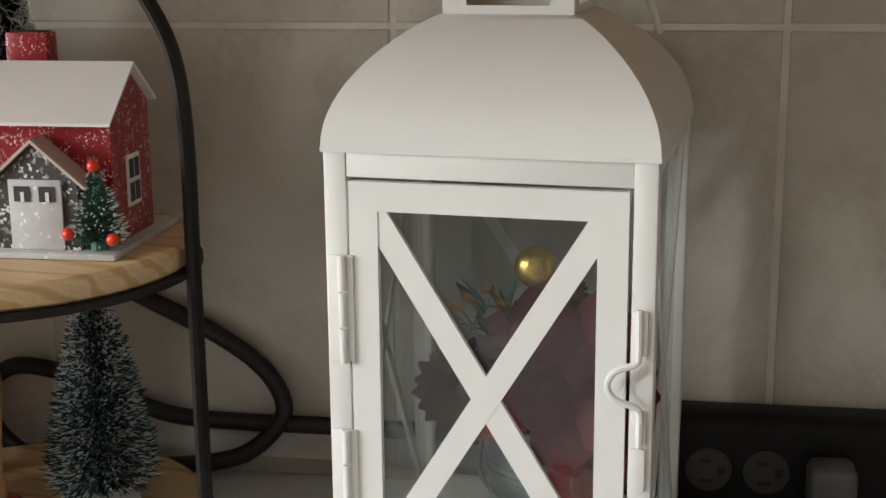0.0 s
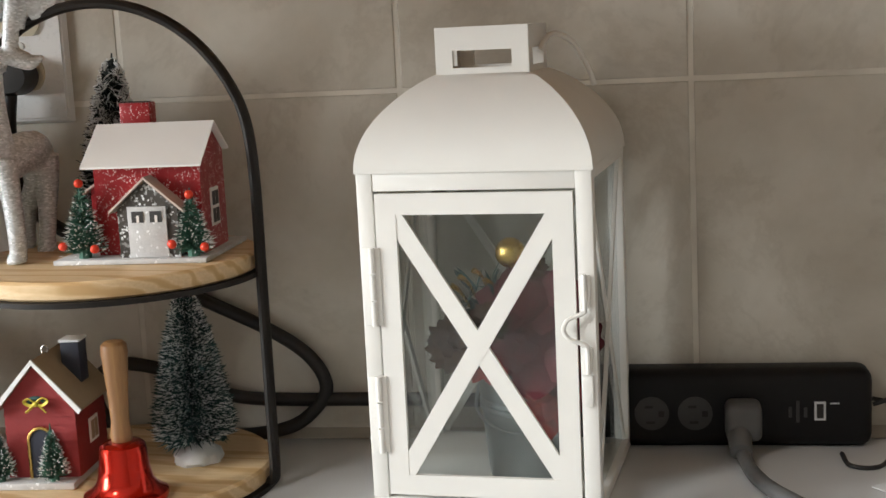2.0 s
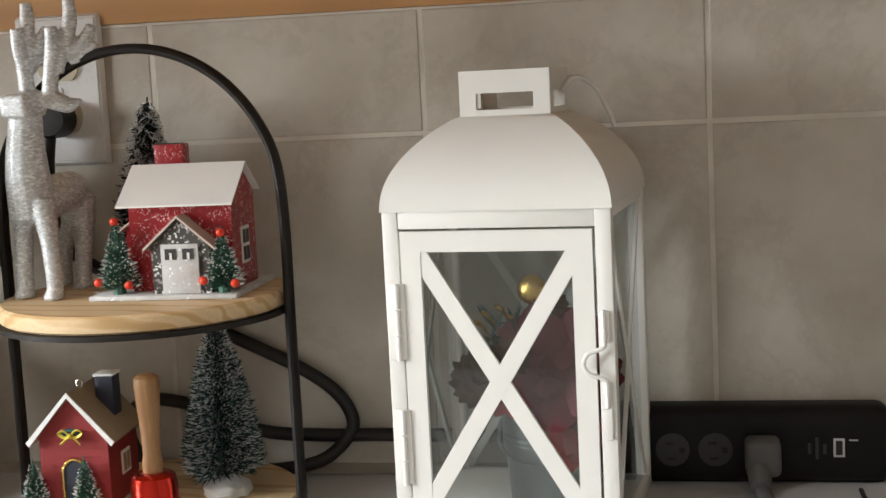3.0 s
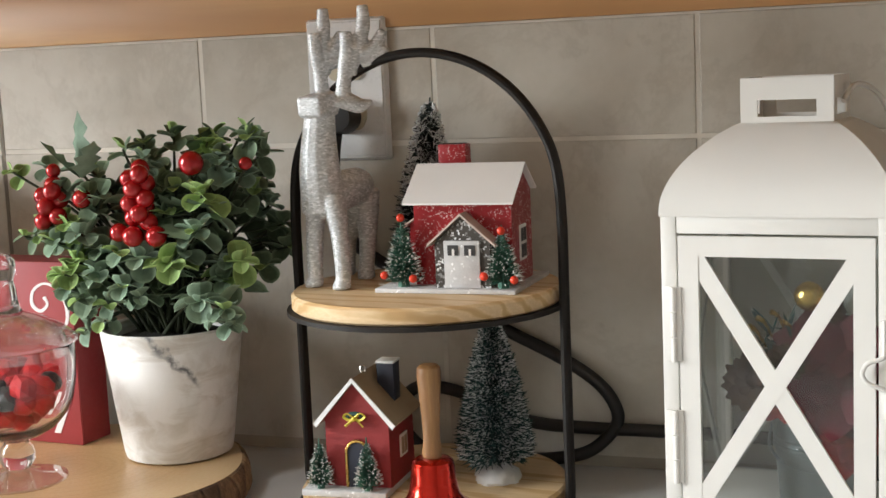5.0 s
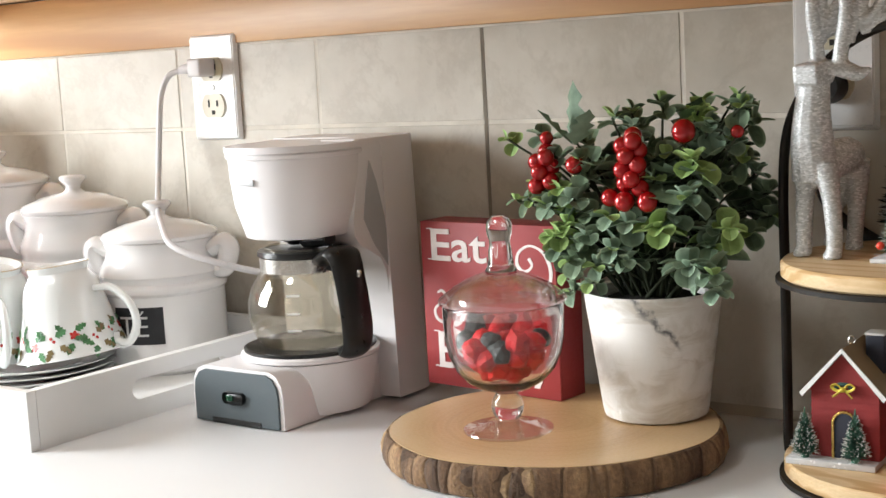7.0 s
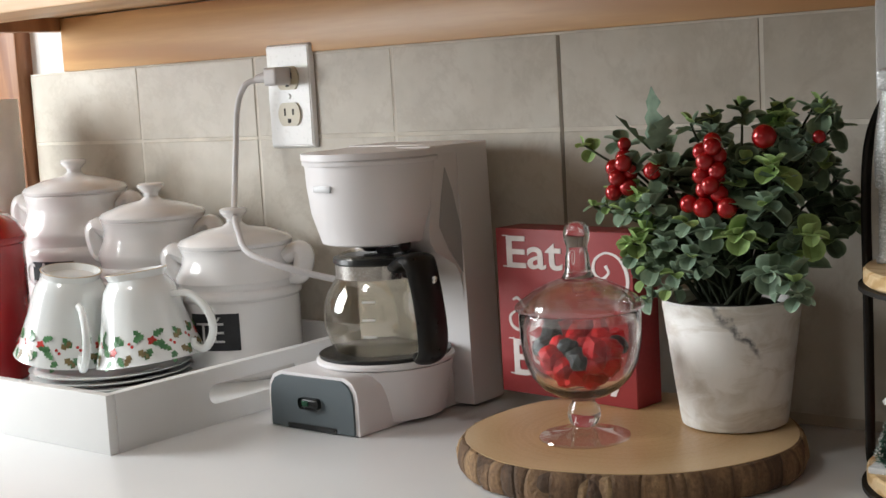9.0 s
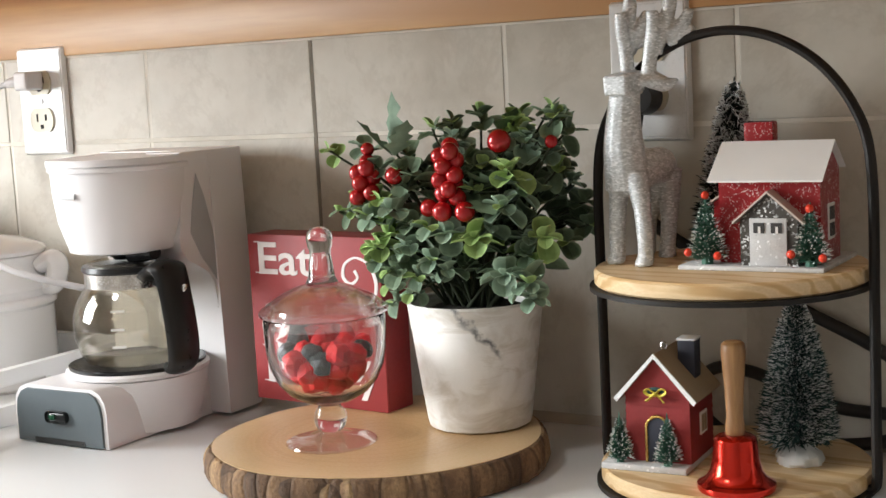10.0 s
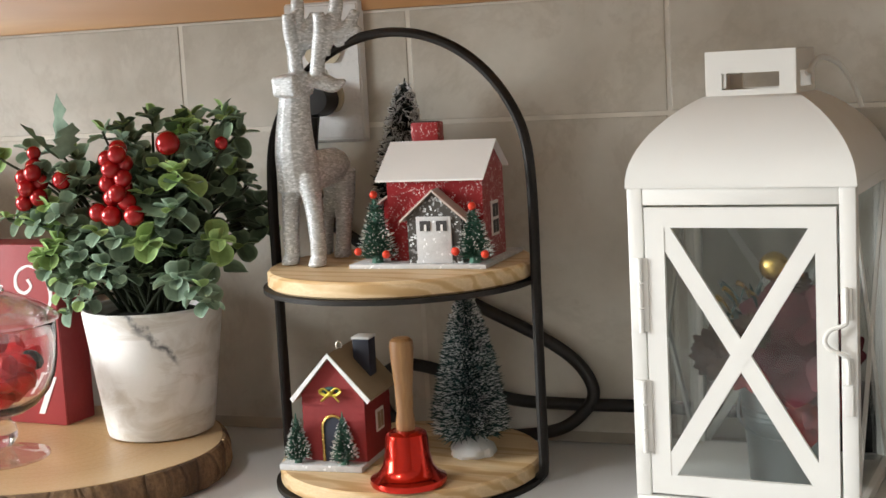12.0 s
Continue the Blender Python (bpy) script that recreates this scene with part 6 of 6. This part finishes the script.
def cup(m, label):
    """A teacup that stands upside down on its rim."""
    K = thing("teacup", m @ Matrix.Scale(1.2, 4), label, "cup", "teacups")
    pf = [(0.0472, 0.0), (0.0455, 0.003), (0.0408, 0.018), (0.0358, 0.036), (0.0330, 0.050), (0.0298, 0.061), (0.0255, 0.0672), (0.0240, 0.0690), (0.0256, 0.0735), (0.0262, 0.0748), (0.0246, 0.0754), (0.0205, 0.0706), (0, 0.0700)]
    part("body", lathe(pf + [(0.018, 0.068), (0.028, 0.060), (0.034, 0.038), (0.0438, 0.003), (0.0472, 0.0)], 48), CUP, K)
    part("gilt_rim", lathe([(0.0258, 0.0746), (0.0261, 0.0746), (0.0263, 0.0750), (0.0258, 0.0753), (0.0258, 0.0746)], 40), CUP_GOLD, K)
    part("handle", tube([(0.033, 0, 0.052), (0.050, 0, 0.050), (0.065, 0, 0.036), (0.068, 0, 0.018), (0.058, 0, 0.004), (0.047, 0, 0.006), (0.047, 0, 0.013)], [0.0030, 0.0032, 0.0034, 0.0036, 0.0036, 0.0030, 0.0022], 10, None, 6), CUP, K)
    g2 = random.Random(4)
    radius = lambda z: float(np.interp(z, (0.0, 0.003, 0.018, 0.036), (0.0472, 0.0455, 0.0408, 0.0358)))

    def printed(nm, bm, mt, a, z, spin):
        for v in bm.verts:
            v.co.z *= 0.06
        f = Matrix.Translation(((radius(z) + 0.0003) * math.cos(a), (radius(z) + 0.0003) * math.sin(a), z)) @ Matrix.Rotation(a + math.pi / 2, 4, "Z") @ pose(0, 0, 0, 73, 0, 0)
        part(nm, turned(bm, f @ pose(0, 0, 0, 0, 0, spin)), mt, K)

    for i in range(15):
        a0, zm = 2 * math.pi * i / 15, 0.0145 + 0.003 * math.sin(i * 2.1)
        for da, dz, spin, l in ((-0.16, 0.003, 150, 0.0115), (-0.03, -0.005, 250, 0.0110), (0.05, 0.005, 40, 0.0105), (0.13, -0.003, -35, 0.0115)):
            printed("printed_leaf", holly_leaf(l, 0.0036), HOLLY if g2.random() < 0.75 else HOLLY_DULL, a0 + da, zm + dz, spin + g2.uniform(-25, 25))
        if i % 2:
            for k in range(5):
                printed("printed_petal", petal(0.0042, 0.0016, 0.0), HOLLY_RED, a0 + 0.01, zm + 0.001, 72 * k)
        else:
            for da, dz in ((0.02, 0.001), (-0.04, 0.0035)):
                printed("printed_berry", ball((0, 0, 0), 0.0014, 8), HOLLY_RED, a0 + da, zm + dz, 0)
    return K


sau = solid("saucer", lathe([(0, 0), (0.030, 0), (0.034, 0.002), (0.060, 0.007), (0.082, 0.0125), (0.0835, 0.0140), (0.081, 0.0142), (0.056, 0.009), (0.030, 0.0045), (0, 0.004)], 64), CUP, pose(-0.842, -0.205, 0.0087), "white porcelain saucer with gilt edge", "saucer", "saucers")
copy_thing(sau, pose(-0.842, -0.205, 0.0147))
copy_thing(sau, pose(-0.842, -0.205, 0.0207))
cup(pose(-0.794, -0.192, 0.0405, 0, -7, 14), "upturned white teacup with holly print and gilt rim")
cup(pose(-0.896, -0.218, 0.0420) @ pose(0, 0, 0, 0, 10, 0) @ pose(0, 0, 0, 0, 0, -25), "upturned white teacup with holly print and gilt rim")
RC = thing("red_canister", pose(-1.030, -0.245, 0.0087), "glossy red enamel canister with domed lid", "canister")
part("body", lathe([(0, 0), (0.060, 0), (0.0625, 0.003), (0.0625, 0.146), (0.0640, 0.148), (0.0640, 0.151), (0, 0.151)], 56), RED_ENAMEL, RC)
part("lid", lathe([(0.0, 0.1512), (0.0655, 0.1512), (0.0660, 0.1550), (0.0640, 0.1580), (0.058, 0.1690), (0.046, 0.1790), (0.030, 0.1830), (0, 0.1840)], 56), RED_ENAMEL, RC)
part("handle", tube([(-0.036, 0, 0.180), (-0.026, 0, 0.196), (-0.008, 0, 0.206), (0.008, 0, 0.206), (0.026, 0, 0.196), (0.036, 0, 0.180)], [0.007, 0.0055, 0.005, 0.005, 0.0055, 0.007], 12, None, 6, 1.5, (0, 1, 0)), RED_ENAMEL, RC)
part("embossed_mark", turned(words("S", 0.030, 0.0004), pose(0.036, -0.0515, 0.070, 90, 0, 35)), SIGN_SHADED_RED, RC, smooth=False)
PT = thing("paper_towel", pose(-1.192, -0.125, 0.0), "roll of white paper towel standing on worktop", "paper towel")
part("roll", lathe([(0.018, 0.004), (0.060, 0.004), (0.0605, 0.008), (0.0605, 0.309), (0.060, 0.312), (0.018, 0.312), (0.018, 0.004)], 56), TOWEL, PT)
part("core", lathe([(0, 0), (0.0175, 0), (0.0175, 0.314), (0, 0.314)], 24), KRAFT, PT)

# ---- wall tiles, each a piece of its own ----
xs = [-1.232, -1.015, -0.812, -0.610, -0.406, -0.2035, 0.0005, 0.2045, 0.4065, 0.6095, 0.8125, 1.0155, 1.2185, 1.4215, 1.6245, 1.9]
shared = {}
for i, (xa, xb) in enumerate(zip(xs, xs[1:])):
    for za, zb in ((0.0, 0.2525), (0.2525, 0.3425)):
        key = (round(xb - xa, 4), round(zb - za, 4))
        if key not in shared:
            w, h, j = key[0] / 2 - 0.0013, key[1] / 2 - 0.0013, 0.0012
            bm = bmesh.new()
            o = [bm.verts.new((x, 0.0, z)) for x, z in ((-w, -h), (w, -h), (w, h), (-w, h))]
            f = [bm.verts.new((x, -0.0022, z)) for x, z in ((-w, -h), (w, -h), (w, h), (-w, h))]
            t = [bm.verts.new((x, -0.0034, z)) for x, z in ((-w + j, -h + j), (w - j, -h + j), (w - j, h - j), (-w + j, h - j))]
            for k in range(4):
                q = (k + 1) % 4
                bm.faces.new((o[k], o[q], f[q], f[k]))
                bm.faces.new((f[k], f[q], t[q], t[k]))
            bm.faces.new(t)
            shared[key] = finish(bm, "tile", TILE, False)
        ob = new("tile", shared[key])
        ob.parent = wall_north
        ob.location = ((xa + xb) / 2, random.Random(i * 3 + za).uniform(-0.0004, 0.0004), (za + zb) / 2)
